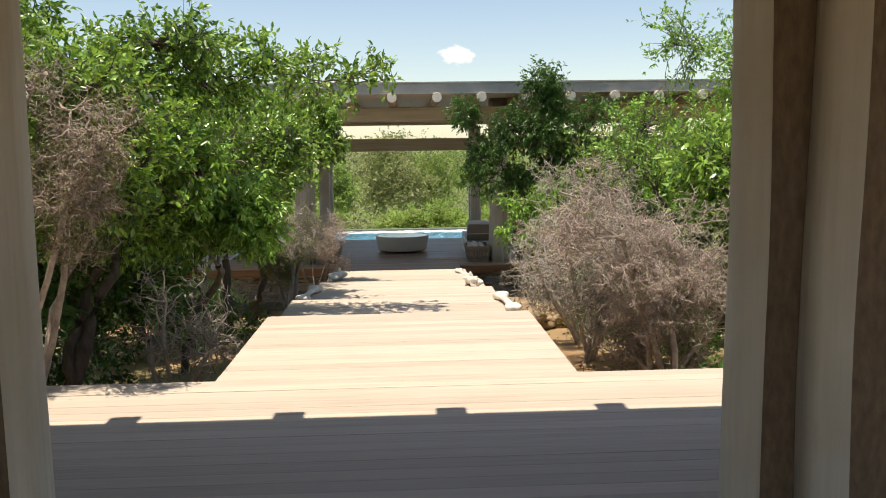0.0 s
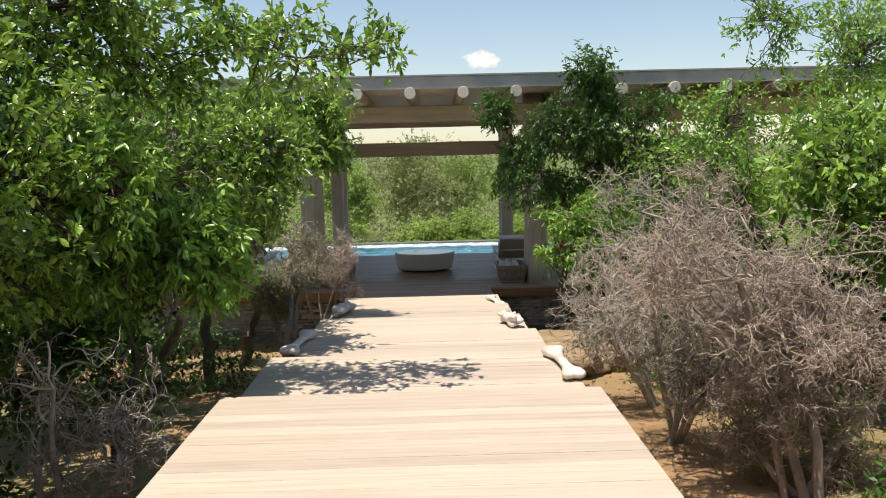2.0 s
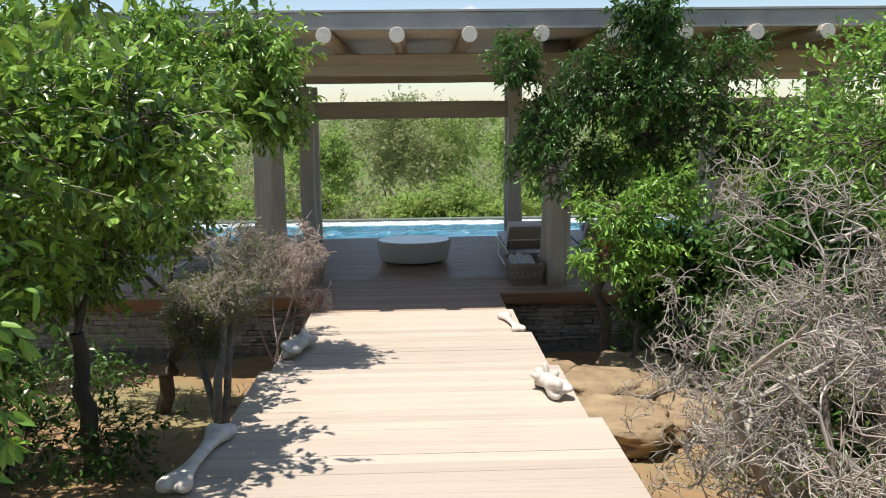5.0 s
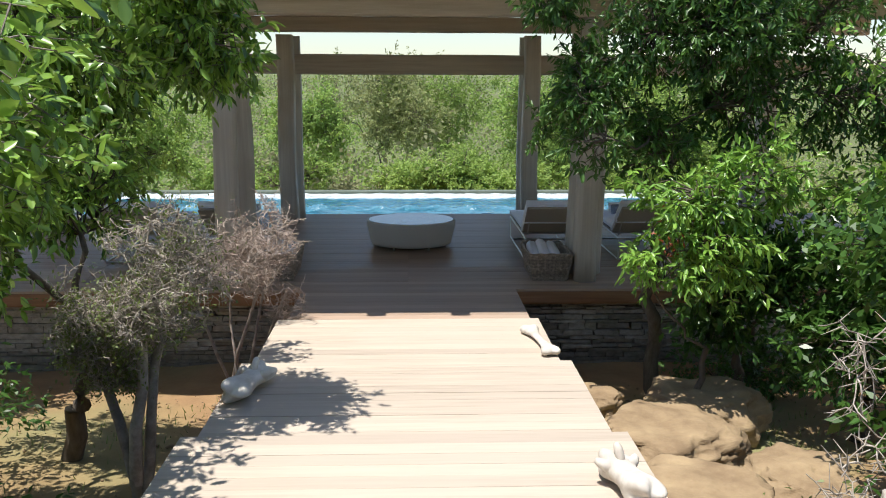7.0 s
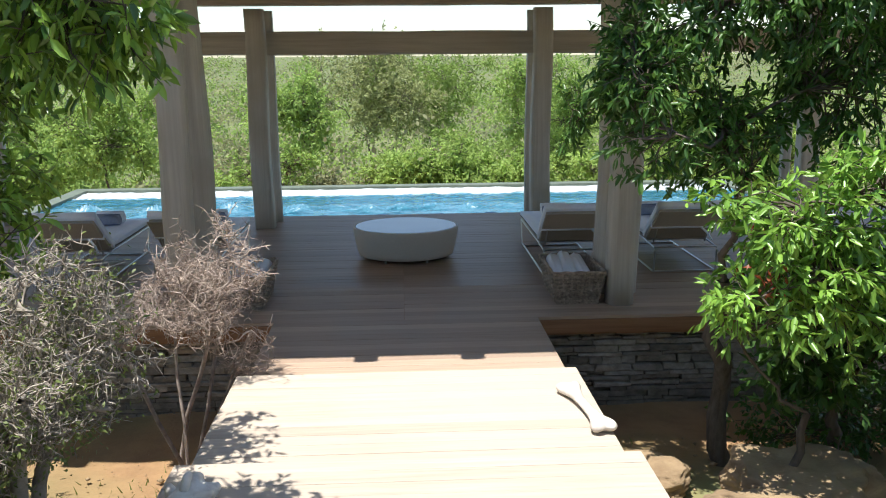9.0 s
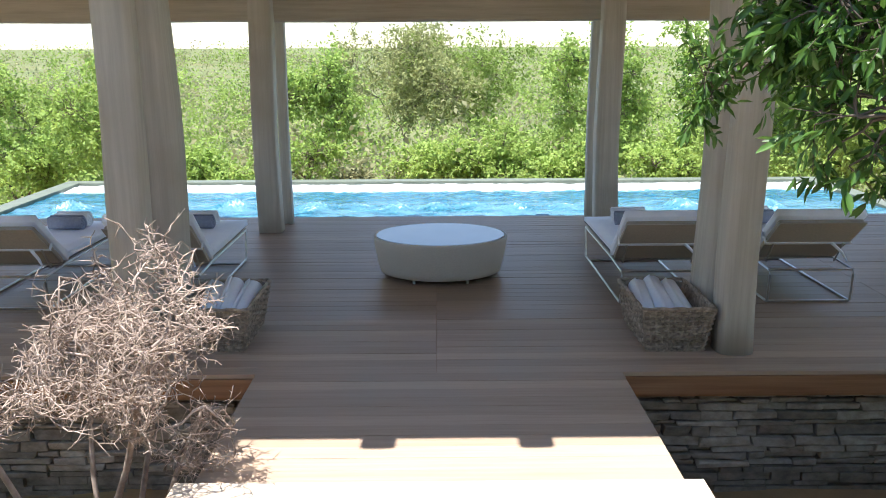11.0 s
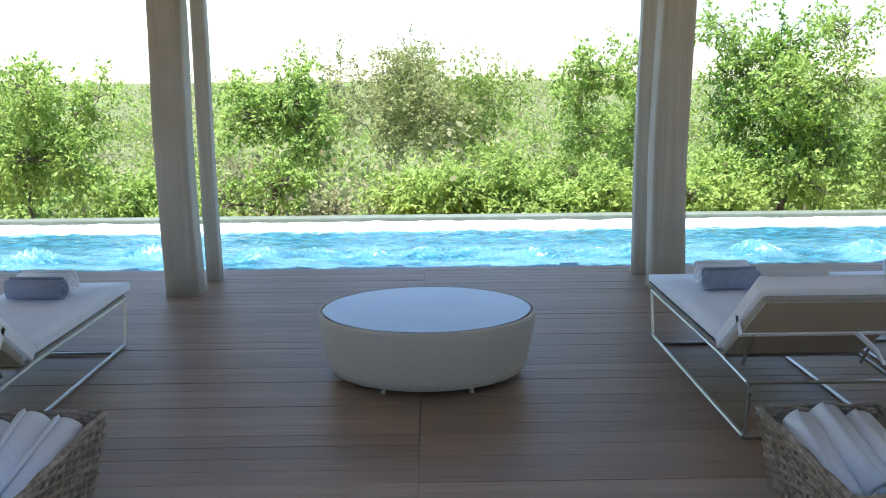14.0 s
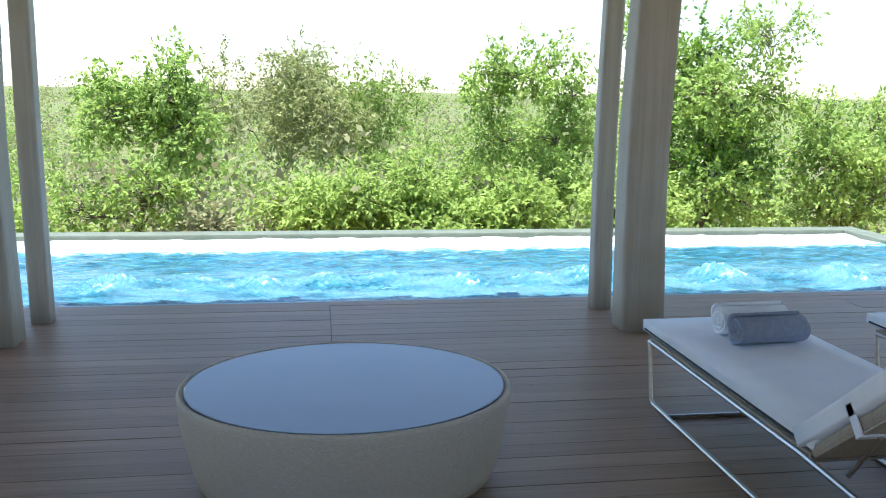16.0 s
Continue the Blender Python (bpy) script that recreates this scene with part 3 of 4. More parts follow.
def cushion(x0, x1, y0, y1, z0, z1, r=0.03):
    bm = bmesh.new()
    box(bm, x0, x1, y0, y1, z0, z1)
    bmesh.ops.subdivide_edges(bm, edges=bm.edges[:], cuts=5, use_grid_fill=True)
    cx, cy, cz = (x0 + x1) / 2, (y0 + y1) / 2, (z0 + z1) / 2
    for v in bm.verts:
        fx, fy = abs(v.co.x - cx) / (x1 - x0) * 2, abs(v.co.y - cy) / (y1 - y0) * 2
        e = max(fx, fy) ** 6
        v.co.z = cz + (v.co.z - cz) * (1 - 0.38 * e) + 0.006 * noise.noise(v.co * 5)
        if abs(v.co.z - cz) > 0.4 * (z1 - z0):
            v.co.x = cx + (v.co.x - cx) * 0.985
            v.co.y = cy + (v.co.y - cy) * 0.99
    return bm


def build_lounger(at, rz, label):
    """Sun lounger: steel sled frame, white mattress, raised back towards -y, foot end towards +y."""
    g = thing("sun_lounger", label, "sun lounger", "loungers by the pool", at=(*at, 0, 0, 0, rz))
    W, L0, L1, H = 0.38, -0.98, 0.98, 0.33
    for sx in (-1, 1):
        x = sx * W
        bm = tube(bmesh.new(), [(x, L0 + 0.06, H - 0.02), (x, L0 + 0.03, H - 0.06), (x, L0 + 0.05, 0.03), (x, L0 + 0.08, 0.012), (x, L1 - 0.12, 0.012), (x, L1 - 0.085, 0.03), (x, L1 - 0.03, H - 0.04), (x, L1 - 0.02, H)], 0.0115, 8)
        part("sled_leg", bm, M_STEEL, g)
        part("side_rail", tube(bmesh.new(), [(x, L0 + 0.06, H - 0.02), (x, L0 + 0.5, H), (x, L1 - 0.02, H)], 0.0115, 8), M_STEEL, g)
    for y, z in ((L0 + 0.06, H - 0.02), (L0 + 0.44, H), (L1 - 0.02, H), (L0 + 0.07, 0.012), (L1 - 0.3, 0.012)):
        part("cross_bar", tube(bmesh.new(), [(-W, y, z), (W, y, z)], 0.011, 8), M_STEEL, g)
    part("sling", new_box(-W + 0.005, W - 0.005, L0 + 0.44, L1, H + 0.004, H + 0.022, bevel=0.006), M_WEAVE, g, "taupe woven sling")
    seat = part("mattress", cushion(-W, W, L0 + 0.42, L1 + 0.08, H + 0.024, H + 0.115), M_CUSH, g, "white canvas mattress", smooth=True)
    part("piping", tube(bmesh.new(), [(-W, L0 + 0.48, H + 0.05), (-W, L1 + 0.05, H + 0.05)], 0.006, 6), M_PIPE, seat, "dark blue edging")
    piv = Matrix.Translation((0, L0 + 0.44, H + 0.03)) @ Matrix.Rotation(radians(-40), 4, "X")
    bm = new_box(-W, W, -0.66, 0.0, -0.03, 0.022, bevel=0.02)
    bm.transform(piv)
    part("backrest", bm, M_WEAVE, g, "taupe woven backrest")
    bm = cushion(-W - 0.012, W + 0.012, -0.7, 0.05, 0.01, 0.125)
    bm.transform(piv)
    back = part("back_cushion", bm, M_CUSH, g, "white canvas back cushion", smooth=True)
    bm = new_box(-W - 0.006, W + 0.006, -0.69, -0.30, -0.038, -0.031, bevel=0.003)
    bm.transform(piv)
    part("head_pocket", bm, M_CANVAS, back, "sand-coloured canvas head pocket")
    bm = new_box(-W - 0.016, W + 0.016, -0.335, -0.30, -0.047, -0.039, bevel=0.003)
    for sx in (-1, 1):
        box(bm, sx * (W + 0.008) - 0.004, sx * (W + 0.008) + 0.004, -0.335, -0.30, -0.04, 0.07)
    bm.transform(piv)
    tube(bm, [piv @ Vector((0.22, -0.32, -0.045)), piv @ Vector((0.3, -0.3, -0.13)), piv @ Vector((0.34, -0.27, -0.2))], [0.016, 0.014, 0.008], 6)
    part("strap", bm, M_CUSH, back, "white tie strap with a hanging end")
    bm = new_box(-W * 0.8, W * 0.8, -0.16, -0.08, 0.1, 0.15, bevel=0.022)
    bm.transform(piv)
    part("bolster", bm, M_TOWELG, g, "slim dark grey-blue bolster")
    for sx in (-1, 1):
        part("prop", tube(bmesh.new(), [(sx * (W - 0.06), L0 + 0.16, H + 0.2), (sx * (W - 0.06), L0 + 0.3, H)], 0.009, 6), M_STEEL, g)
    return g


def towel_roll(name, label, mat, at, length=0.36, r=0.07, rot=(0, 0, 0), group=""):
    bm = bmesh.new()
    n, turns = 72, 3.2
    prof = []
    for i in range(n):
        f = i / (n - 1)
        a = f * turns * 2 * math.pi
        rad = r * (0.22 + 0.78 * f)
        prof.append((rad * math.cos(a), rad * math.sin(a)))
    th = r * 0.2
    a_rows = []
    for s in (-1, 1):
        a_rows.append([bm.verts.new((s * length / 2 + 0.006 * math.sin(i * 0.7), px, pz + r)) for i, (px, pz) in enumerate(prof)])
    inner = []
    for s in (-1, 1):
        inner.append([bm.verts.new((s * length / 2 + 0.006 * math.sin(i * 0.7), px * (1 - th / max(r * 0.25, math.hypot(px, pz))), pz * (1 - th / max(r * 0.25, math.hypot(px, pz))) + r)) for i, (px, pz) in enumerate(prof)])
    for i in range(n - 1):
        bm.faces.new((a_rows[0][i], a_rows[0][i + 1], a_rows[1][i + 1], a_rows[1][i]))
        bm.faces.new((inner[0][i + 1], inner[0][i], inner[1][i], inner[1][i + 1]))
        bm.faces.new((a_rows[0][i + 1], a_rows[0][i], inner[0][i], inner[0][i + 1]))
        bm.faces.new((a_rows[1][i], a_rows[1][i + 1], inner[1][i + 1], inner[1][i]))
    bm.faces.new((a_rows[0][-1], inner[0][-1], inner[1][-1], a_rows[1][-1]))
    ob = mesh_object(name, bm, mat, smooth=True)
    ob.matrix_basis = pose(*at, *rot)
    return tagged(ob, label, "towel", group)


LOUNGERS = [((2.04, 20.58), 0, "white sun lounger with steel sled frame beside the round table"), ((3.39, 20.6), 0, "white sun lounger with steel sled frame behind the post"),
            ((-2.53, 20.52), 0, "white sun lounger with steel sled frame near the basket"), ((-3.9, 20.52), 0, "white sun lounger with steel sled frame at the deck's far end")]
for at, rz, label in LOUNGERS:
    build_lounger(at, rz, label)
    sx = 1 if at[0] > 0 else -1
    towel_roll("rolled_towel", "rolled grey-blue towel on the lounger", M_TOWELG, (at[0] + 0.03 * sx, at[1] + 0.5, 0.44), 0.36, 0.08, (0, 0, 4 * sx), "lounger towels")
    tl = towel_roll("rolled_towel", "rolled white towel on the lounger", M_TOWEL, (at[0] + 0.03 * sx, at[1] + 0.67, 0.44), 0.36, 0.085, (0, 0, 2 * sx), "lounger towels")


def build_basket(x, y, rz, side, label):
    """Rectangular wicker basket of flared woven walls."""
    g = thing("wicker_basket", label, "basket", "towel baskets", at=(x, y, 0, 0, 0, rz))
    A0, B0, A1, B1, H = 0.215, 0.36, 0.275, 0.43, 0.35

    def rect(f, k, n, off=0.0):
        a, b = A0 + (A1 - A0) * f + off, B0 + (B1 - B0) * f + off
        p = (k / n) % 1.0 * 4
        s, u = int(p), p - int(p)
        c = [(-a, -b), (a, -b), (a, b), (-a, b)]
        q, w = c[s], c[(s + 1) % 4]
        return q[0] + (w[0] - q[0]) * u, q[1] + (w[1] - q[1]) * u
    n = 44
    bm = bmesh.new()
    for k in range(n):
        pts = [(*rect(f, k, n), 0.012 + f * H) for f in (0, 0.33, 0.66, 1.0)]
        tube(bm, pts, 0.01, 5, cap=False)
    tagged(part("stake", bm, M_WICKER, g), kind="stuff")
    rows = 16
    wv = bmesh.new()
    for r in range(rows):
        f = (r + 0.5) / rows
        pts = []
        for k in range(n + 1):
            off = 0.009 * (1 if (k + r) % 2 else -1)
            x0, y0 = rect(f, k, n, off)
            pts.append((x0, y0, 0.012 + f * H + 0.003 * math.sin(k * 1.7 + r)))
        tube(wv, pts, 0.0105, 6, cap=False)
    tagged(part("weave", wv, M_WICKER, g), kind="stuff")
    rim = bmesh.new()
    for j in range(2):
        pts = [(*rect(1.0, k, n, 0.006 * math.sin(k * 1.1 + j * 3.1)), H + 0.012 + 0.008 * math.cos(k * 1.1 + j * 3.1)) for k in range(n + 1)]
        tube(rim, pts, 0.012, 6, cap=False)
    part("rim", rim, M_WICKER, g, "braided rim")
    part("base", new_box(-A0, A0, -B0, B0, 0.0, 0.02), M_WICKER, g)
    inner = bmesh.new()
    vs = [[inner.verts.new((*rect(f, k, 4, -0.014), 0.02 + f * (H - 0.03))) for k in range(4)] for f in (0, 1)]
    for k in range(4):
        inner.faces.new((vs[0][k], vs[1][k], vs[1][(k + 1) % 4], vs[0][(k + 1) % 4]))
    part("lining", inner, M_WICKER, g)
    m = pose(x, y, 0, 0, 0, rz)
    for i in range(3):
        p = m @ Vector((side * (0.155 - 0.14 * i), 0.06 + 0.03 * (i % 2), 0.2 + 0.02 * (i % 2)))
        towel_roll("rolled_towel", "rolled white towel in the wicker basket", M_TOWEL, tuple(p), 0.52, 0.085, (0, -13, 90 + rz + (-3, 2, 4)[i]), "basket towels")
    for i in range(4):
        p = m @ Vector((-0.15 + 0.1 * i, 0.0, 0.07))
        towel_roll("rolled_towel", "rolled white towel in the wicker basket", M_TOWEL, tuple(p), 0.58, 0.07, (0, 0, 90 + rz), "basket towels")


build_basket(1.81, 18.77, 0, -1, "grey woven wicker basket of towels beside the post")
build_basket(-1.72, 18.82, 0, 1, "grey woven wicker basket of towels partly behind a thorn bush")


# ---------------------------------------------------------------- bones along the walkway
def build_bone(at, rz, length, r, kind, label, rx=0):
    """A bleached giraffe-sized limb bone: shaft with knuckled ends, or a vertebra."""
    bm = bmesh.new()
    n = 18
    if kind == "limb":
        prof = [(0, .5), (.02, 1.1), (.06, 1.35), (.12, 1.2), (.2, .8), (.35, .62), (.55, .58), (.72, .68), (.84, 1.0), (.92, 1.4), (.97, 1.3), (1, .7)]
        lobes = 2
    else:
        prof = [(0, .6), (.05, 1.2), (.2, 1.5), (.4, 1.0), (.6, .95), (.8, 1.35), (.95, 1.1), (1, .6)]
        lobes = 3
    rings = []
    for f, s in prof:
        endness = abs(f - 0.5) * 2
        ring = []
        for k in range(n):
            a = 2 * math.pi * k / n
            rad = r * s * (1 + 0.32 * endness ** 2 * math.cos(lobes * a) + 0.1 * noise.noise(Vector((math.cos(a) * 2, math.sin(a) * 2, f * 6 + length * 9))))
            ring.append(bm.verts.new((rad * math.cos(a) * 1.15, (f - 0.5) * length + r * 0.5 * endness ** 3 * math.cos(a * lobes) * (1 if f > 0.5 else -1), rad * math.sin(a) * 0.9)))
        rings.append(ring)
    for r0, r1 in zip(rings, rings[1:]):
        for k in range(n):
            bm.faces.new((r0[k], r0[(k + 1) % n], r1[(k + 1) % n], r1[k]))
    bm.faces.new(rings[0][::-1])
    bm.faces.new(rings[-1])
    if kind == "vertebra":
        for ang in (0.3, 1.57, 2.8):
            d = Vector((math.cos(ang), 0, math.sin(ang)))
            tube(bm, [d * r * 0.4 + Vector((0, 0.08, 0)), d * r * 1.5 + Vector((0, 0.1, 0)), d * r * 1.9 + Vector((0, 0.15, 0))], [r * 0.75, r * 0.5, r * 0.28], 8)
    bmesh.ops.recalc_face_normals(bm, faces=bm.faces)
    bm.transform(pose(0, 0, 0, rx, 0, rz))
    low = min(v.co.z for v in bm.verts)
    for v in bm.verts:
        v.co.z -= low + 0.004
    ob = mesh_object("bleached_bone", bm, M_BONE, smooth=True)
    sub = ob.modifiers.new("round", "SUBSURF")
    sub.levels = sub.render_levels = 1
    ob.matrix_basis = pose(*at)
    return tagged(ob, label, "bone", "bones along the walkway")


build_bone((1.24, 8.45, 0.83), 3, 0.9, 0.056, "limb", "large bleached leg bone lying on the walkway's edge")
build_bone((1.13, 11.85, 0.5), 14, 0.45, 0.066, "vertebra", "bleached knobbly vertebra on the walkway's edge")
build_bone((1.21, 15.3, 0.165), 8, 0.75, 0.05, "limb", "bleached leg bone near the pavilion steps")
build_bone((-1.25, 10.25, 0.66), -5, 0.9, 0.058, "limb", "bleached leg bone lying on the walkway's edge, shaded by leaves")
build_bone((-1.14, 13.7, 0.335), -18, 0.55, 0.07, "vertebra", "bleached skull-like bone on the walkway's edge")


# ---------------------------------------------------------------- rocks
def build_rock(x, y, sx, sy, sz, seed, rz=0):
    bm = bmesh.new()
    bmesh.ops.create_icosphere(bm, subdivisions=5, radius=1)
    o = Vector((seed * 3.7, seed * 1.3, 0))
    for v in bm.verts:
        p = v.co.copy()
        d = 0.34 * noise.noise(p * 1.1 + o) + 0.16 * noise.noise(p * 2.7 + o) + 0.06 * noise.noise(p * 7 + o)
        p *= 1 + d
        layer = p.z * 5.5 + 0.8 * noise.noise(p * 1.3 + o)
        step = layer - math.floor(layer)
        p *= 1 + 0.07 * (min(step * 2.5, 1.0) - 0.5)
        p.z = min(p.z, 0.72 + 0.12 * noise.noise(p * 2 + o))
        v.co = Vector((p.x * sx, p.y * sy, p.z * sz))
    ob = mesh_object("boulder", bm, M_ROCK, smooth=True)
    ob.matrix_basis = pose(x, y, float(ground_z(x, y)) + sz * 0.45, 0, 0, rz)
    return tagged(ob, "layered ochre sandstone boulder beside the walkway", "rock", "boulders")


for a in ((2.08, 14.3, 0.68, 0.58, 0.3, 1, 15), (1.95, 13.1, 0.6, 0.45, 0.3, 2, -20), (2.75, 15.2, 0.6, 0.5, 0.35, 3, 30), (1.8, 15.7, 0.3, 0.3, 0.2, 4, 0), (2.9, 13.5, 0.5, 0.4, 0.25, 5, 60)):
    build_rock(*a)


# ---------------------------------------------------------------- plants
class Plant:
    """Gathers limbs (tubes) and leaves (blades) as arrays."""

    def __init__(self, seed):
        self.rng = np.random.default_rng(seed)
        self.wv, self.wf, self.nv = [], [], 0
        self.lp, self.ln, self.lq = [], [], []
        self.sp, self.sn = [], []
        self.todo = {}

    def limb(self, pts, r0, r1, sides=5):
        pts = np.asarray(pts, float)
        self.todo.setdefault((len(pts), sides), []).append((pts, r0, r1))

    def make_limbs(self, k, sides, rows):
        pts = np.stack([r[0] for r in rows])
        r0 = np.array([r[1] for r in rows])[:, None]
        r1 = np.array([r[2] for r in rows])[:, None]
        d = np.gradient(pts, axis=1)
        d /= np.linalg.norm(d, axis=2)[..., None] + 1e-9
        ref = np.where(np.abs(d[..., 2:3]) > 0.9, np.array([1.0, 0, 0]), np.array([0, 0, 1.0]))
        a = np.cross(d, ref)
        a /= np.linalg.norm(a, axis=2)[..., None] + 1e-9
        b = np.cross(d, a)
        f = np.linspace(0, 1, k)[None]
        rad = (r0 + (r1 - r0) * f)[..., None, None]
        ang = np.arange(sides) * 2 * math.pi / sides
        ring = pts[:, :, None] + rad * (np.cos(ang)[None, None, :, None] * a[:, :, None] + np.sin(ang)[None, None, :, None] * b[:, :, None])
        m = len(rows)
        o = np.arange(m)[:, None, None] * k * sides
        i = np.arange(k - 1)[None, :, None] * sides
        s = np.arange(sides)[None, None]
        q = np.stack([o + i + s, o + i + (s + 1) % sides, o + i + sides + (s + 1) % sides, o + i + sides + s], -1).reshape(-1, 4) + self.nv
        self.wv.append(ring.reshape(-1, 3))
        self.wf.append(q)
        self.nv += m * k * sides

    def curve(self, p, q, sag=0.15, n=5, jitter=0.08):
        p, q = np.asarray(p, float), np.asarray(q, float)
        f = np.linspace(0, 1, n)[:, None]
        L = np.linalg.norm(q - p)
        mid = self.rng.normal(0, 1, 3) * jitter * L + np.array([0, 0, sag * L])
        pts = p + (q - p) * f + mid * (4 * f * (1 - f)) * 0.5
        pts[1:-1] += self.rng.normal(0, 0.03 * L, (n - 2, 3))
        return pts

    def leaves(self, centre, spread, count, size, droop=0.3):
        """A loose clump of leaves round a point."""
        self.lp.append(centre)
        self.ln.append(count)
        self.lq.append((*(np.ones(3) * spread), size, droop))

    def sprig(self, p, q, count, size, droop=0.3):
        """Leaves set along a twig from p to q."""
        self.sp.append((*p, *q, size, droop))
        self.sn.append(count)

    def wood_mesh(self, mat):
        for (k, sides), rows in self.todo.items():
            self.make_limbs(k, sides, rows)
        return mesh_from("wood", np.concatenate(self.wv), np.concatenate(self.wf), [mat], smooth=True)

    def blades(self, p, d, up, s, width, fold):
        """Leaf blades from stalk points, directions, facing vectors and lengths; folded blades have two halves."""
        side = np.cross(d, up)
        side /= np.linalg.norm(side, axis=1)[:, None] + 1e-9
        up = np.cross(side, d)
        w = side * s * width * 0.5
        tip = p + d * s - up * s * 0.1
        if not fold:
            m = p + d * s * 0.45 + up * s * 0.05
            v = np.stack([p, m + w, tip, m - w], 1).reshape(-1, 3)
            return v, np.arange(len(v)).reshape(-1, 4)
        m1, m2 = p + d * s * 0.28 + up * s * 0.06, p + d * s * 0.66 + up * s * 0.03
        v = np.stack([p, m1 + w * 0.92, m2 + w * 0.86, tip, m2 - w * 0.86, m1 - w * 0.92], 1).reshape(-1, 3)
        i = np.arange(len(p))[:, None] * 6
        return v, np.concatenate([i + np.array([[0, 1, 2, 3]]), i + np.array([[0, 3, 4, 5]])])

    def leaf_mesh(self, mat, width=0.42, fold=False):
        vs, fs, o = [], [], 0
        if self.lp:
            n = np.array(self.ln)
            q = np.repeat(np.array(self.lq, float), n, axis=0)
            p = np.repeat(np.array(self.lp, float), n, axis=0) + self.rng.normal(0, 1, (len(q), 3)) * q[:, :3]
            d = self.rng.normal(0, 1, p.shape)
            d[:, 2] -= q[:, 4]
            d /= np.linalg.norm(d, axis=1)[:, None] + 1e-9
            up = self.rng.normal(0, 0.6, p.shape) + np.array([0, 0, 0.6])
            v, f = self.blades(p, d, up, (q[:, 3] * self.rng.uniform(0.6, 1.3, len(q)))[:, None], width, fold)
            vs.append(v)
            fs.append(f)
            o = len(v)
        if self.sp:
            q = np.repeat(np.array(self.sp, float), np.array(self.sn), axis=0)
            t = q[:, 3:6] - q[:, :3]
            p = q[:, :3] + t * self.rng.uniform(0.15, 1.05, (len(q), 1))
            t = t / (np.linalg.norm(t, axis=1)[:, None] + 1e-9)
            d = t * 0.7 + self.rng.normal(0, 0.6, p.shape)
            d[:, 2] -= q[:, 7] * 0.6
            d /= np.linalg.norm(d, axis=1)[:, None] + 1e-9
            up = self.rng.normal(0, 0.6, p.shape) + np.array([0, 0, 1.0])
            v, f = self.blades(p, d, up, (q[:, 6] * self.rng.uniform(0.65, 1.25, len(q)))[:, None], width, fold)
            vs.append(v)
            fs.append(f + o)
        return mesh_from("leaves", np.concatenate(vs), np.concatenate(fs), [mat], smooth=False)


def build_tree(name, label, base, blobs, leaf, seed, wood=None, trunk=0.09, fork=0.45, leaf_size=0.055, per=26, width=0.42, tips=26, group="", stems=1, twig=0.006, droop=0.3, reach=0.2, hollow=0.45, fine=True):
    """A tree: trunk, limbs to each crown lobe, twigs to points in the lobe's outer shell, leaves round the twig ends.
    blobs: (x, y, z, rx, ry, rz, share) in the world."""
    g = thing(name, label, "tree" if "tree" in name else "bush", group)
    P = Plant(seed)
    rng = P.rng
    base = np.array([base[0], base[1], float(ground_z(base[0], base[1])) - 0.1])
    cen = np.mean([b[:3] for b in blobs], axis=0)
    tops = []
    for s in range(stems):
        top = base + (cen - base) * fork + rng.normal(0, 0.12 + 0.1 * (stems > 1), 3)
        root = base + np.array([*(rng.normal(0, 0.08 * (stems > 1), 2)), 0])
        P.limb(P.curve(root, top, 0.05, 8, 0.1), trunk, trunk * 0.62, 9)
        tops.append(top)
    nodes = [(t, trunk * 0.6) for t in tops]
    order = sorted(blobs, key=lambda q: min(np.linalg.norm(np.array(q[:3]) - t) for t in tops))
    for bx, by, bz, rx, ry, rz, share in order:
        c = np.array([bx, by, bz])
        top, r_at = min(nodes, key=lambda q: np.linalg.norm(q[0] - c) / (q[1] ** 0.25))
        limb = P.curve(top, c, 0.1, 8, 0.12)
        P.limb(limb, r_at * 0.6, r_at * 0.3, 6)
        nodes.append((c, max(r_at * 0.45, 0.012)))
        n = max(3, int(tips * share))
        for _ in range(n):
            u = rng.normal(0, 1, 3)
            u /= np.linalg.norm(u)
            q = c + u * np.array([rx, ry, rz]) * (hollow + (1 - hollow) * rng.random() ** 0.6) * rng.uniform(0.85, 1.12)
            st = limb[rng.integers(4, 8)]
            br = P.curve(st, q, 0.1, 5, 0.12)
            P.limb(br, twig * 1.6, twig * 0.6, 3)
            for f in (2, 3, 4):
                for _k in range(2 if f < 4 else 3):
                    v = u * 0.55 + rng.normal(0, 0.6, 3) - np.array([0, 0, 0.35 * droop])
                    e = br[f] + v / np.linalg.norm(v) * rng.uniform(0.6, 1.25) * reach
                    if fine and _k == 0:
                        P.limb((br[f], e), twig * 0.6, twig * 0.3, 3)
                    P.sprig(br[f], e, max(2, per // 7), leaf_size, droop)
    w = new("trunk", P.wood_mesh(wood or M_BARK))
    w.parent = g
    c = new("crown", P.leaf_mesh(leaf, width, fine))
    c.parent = g
    return g


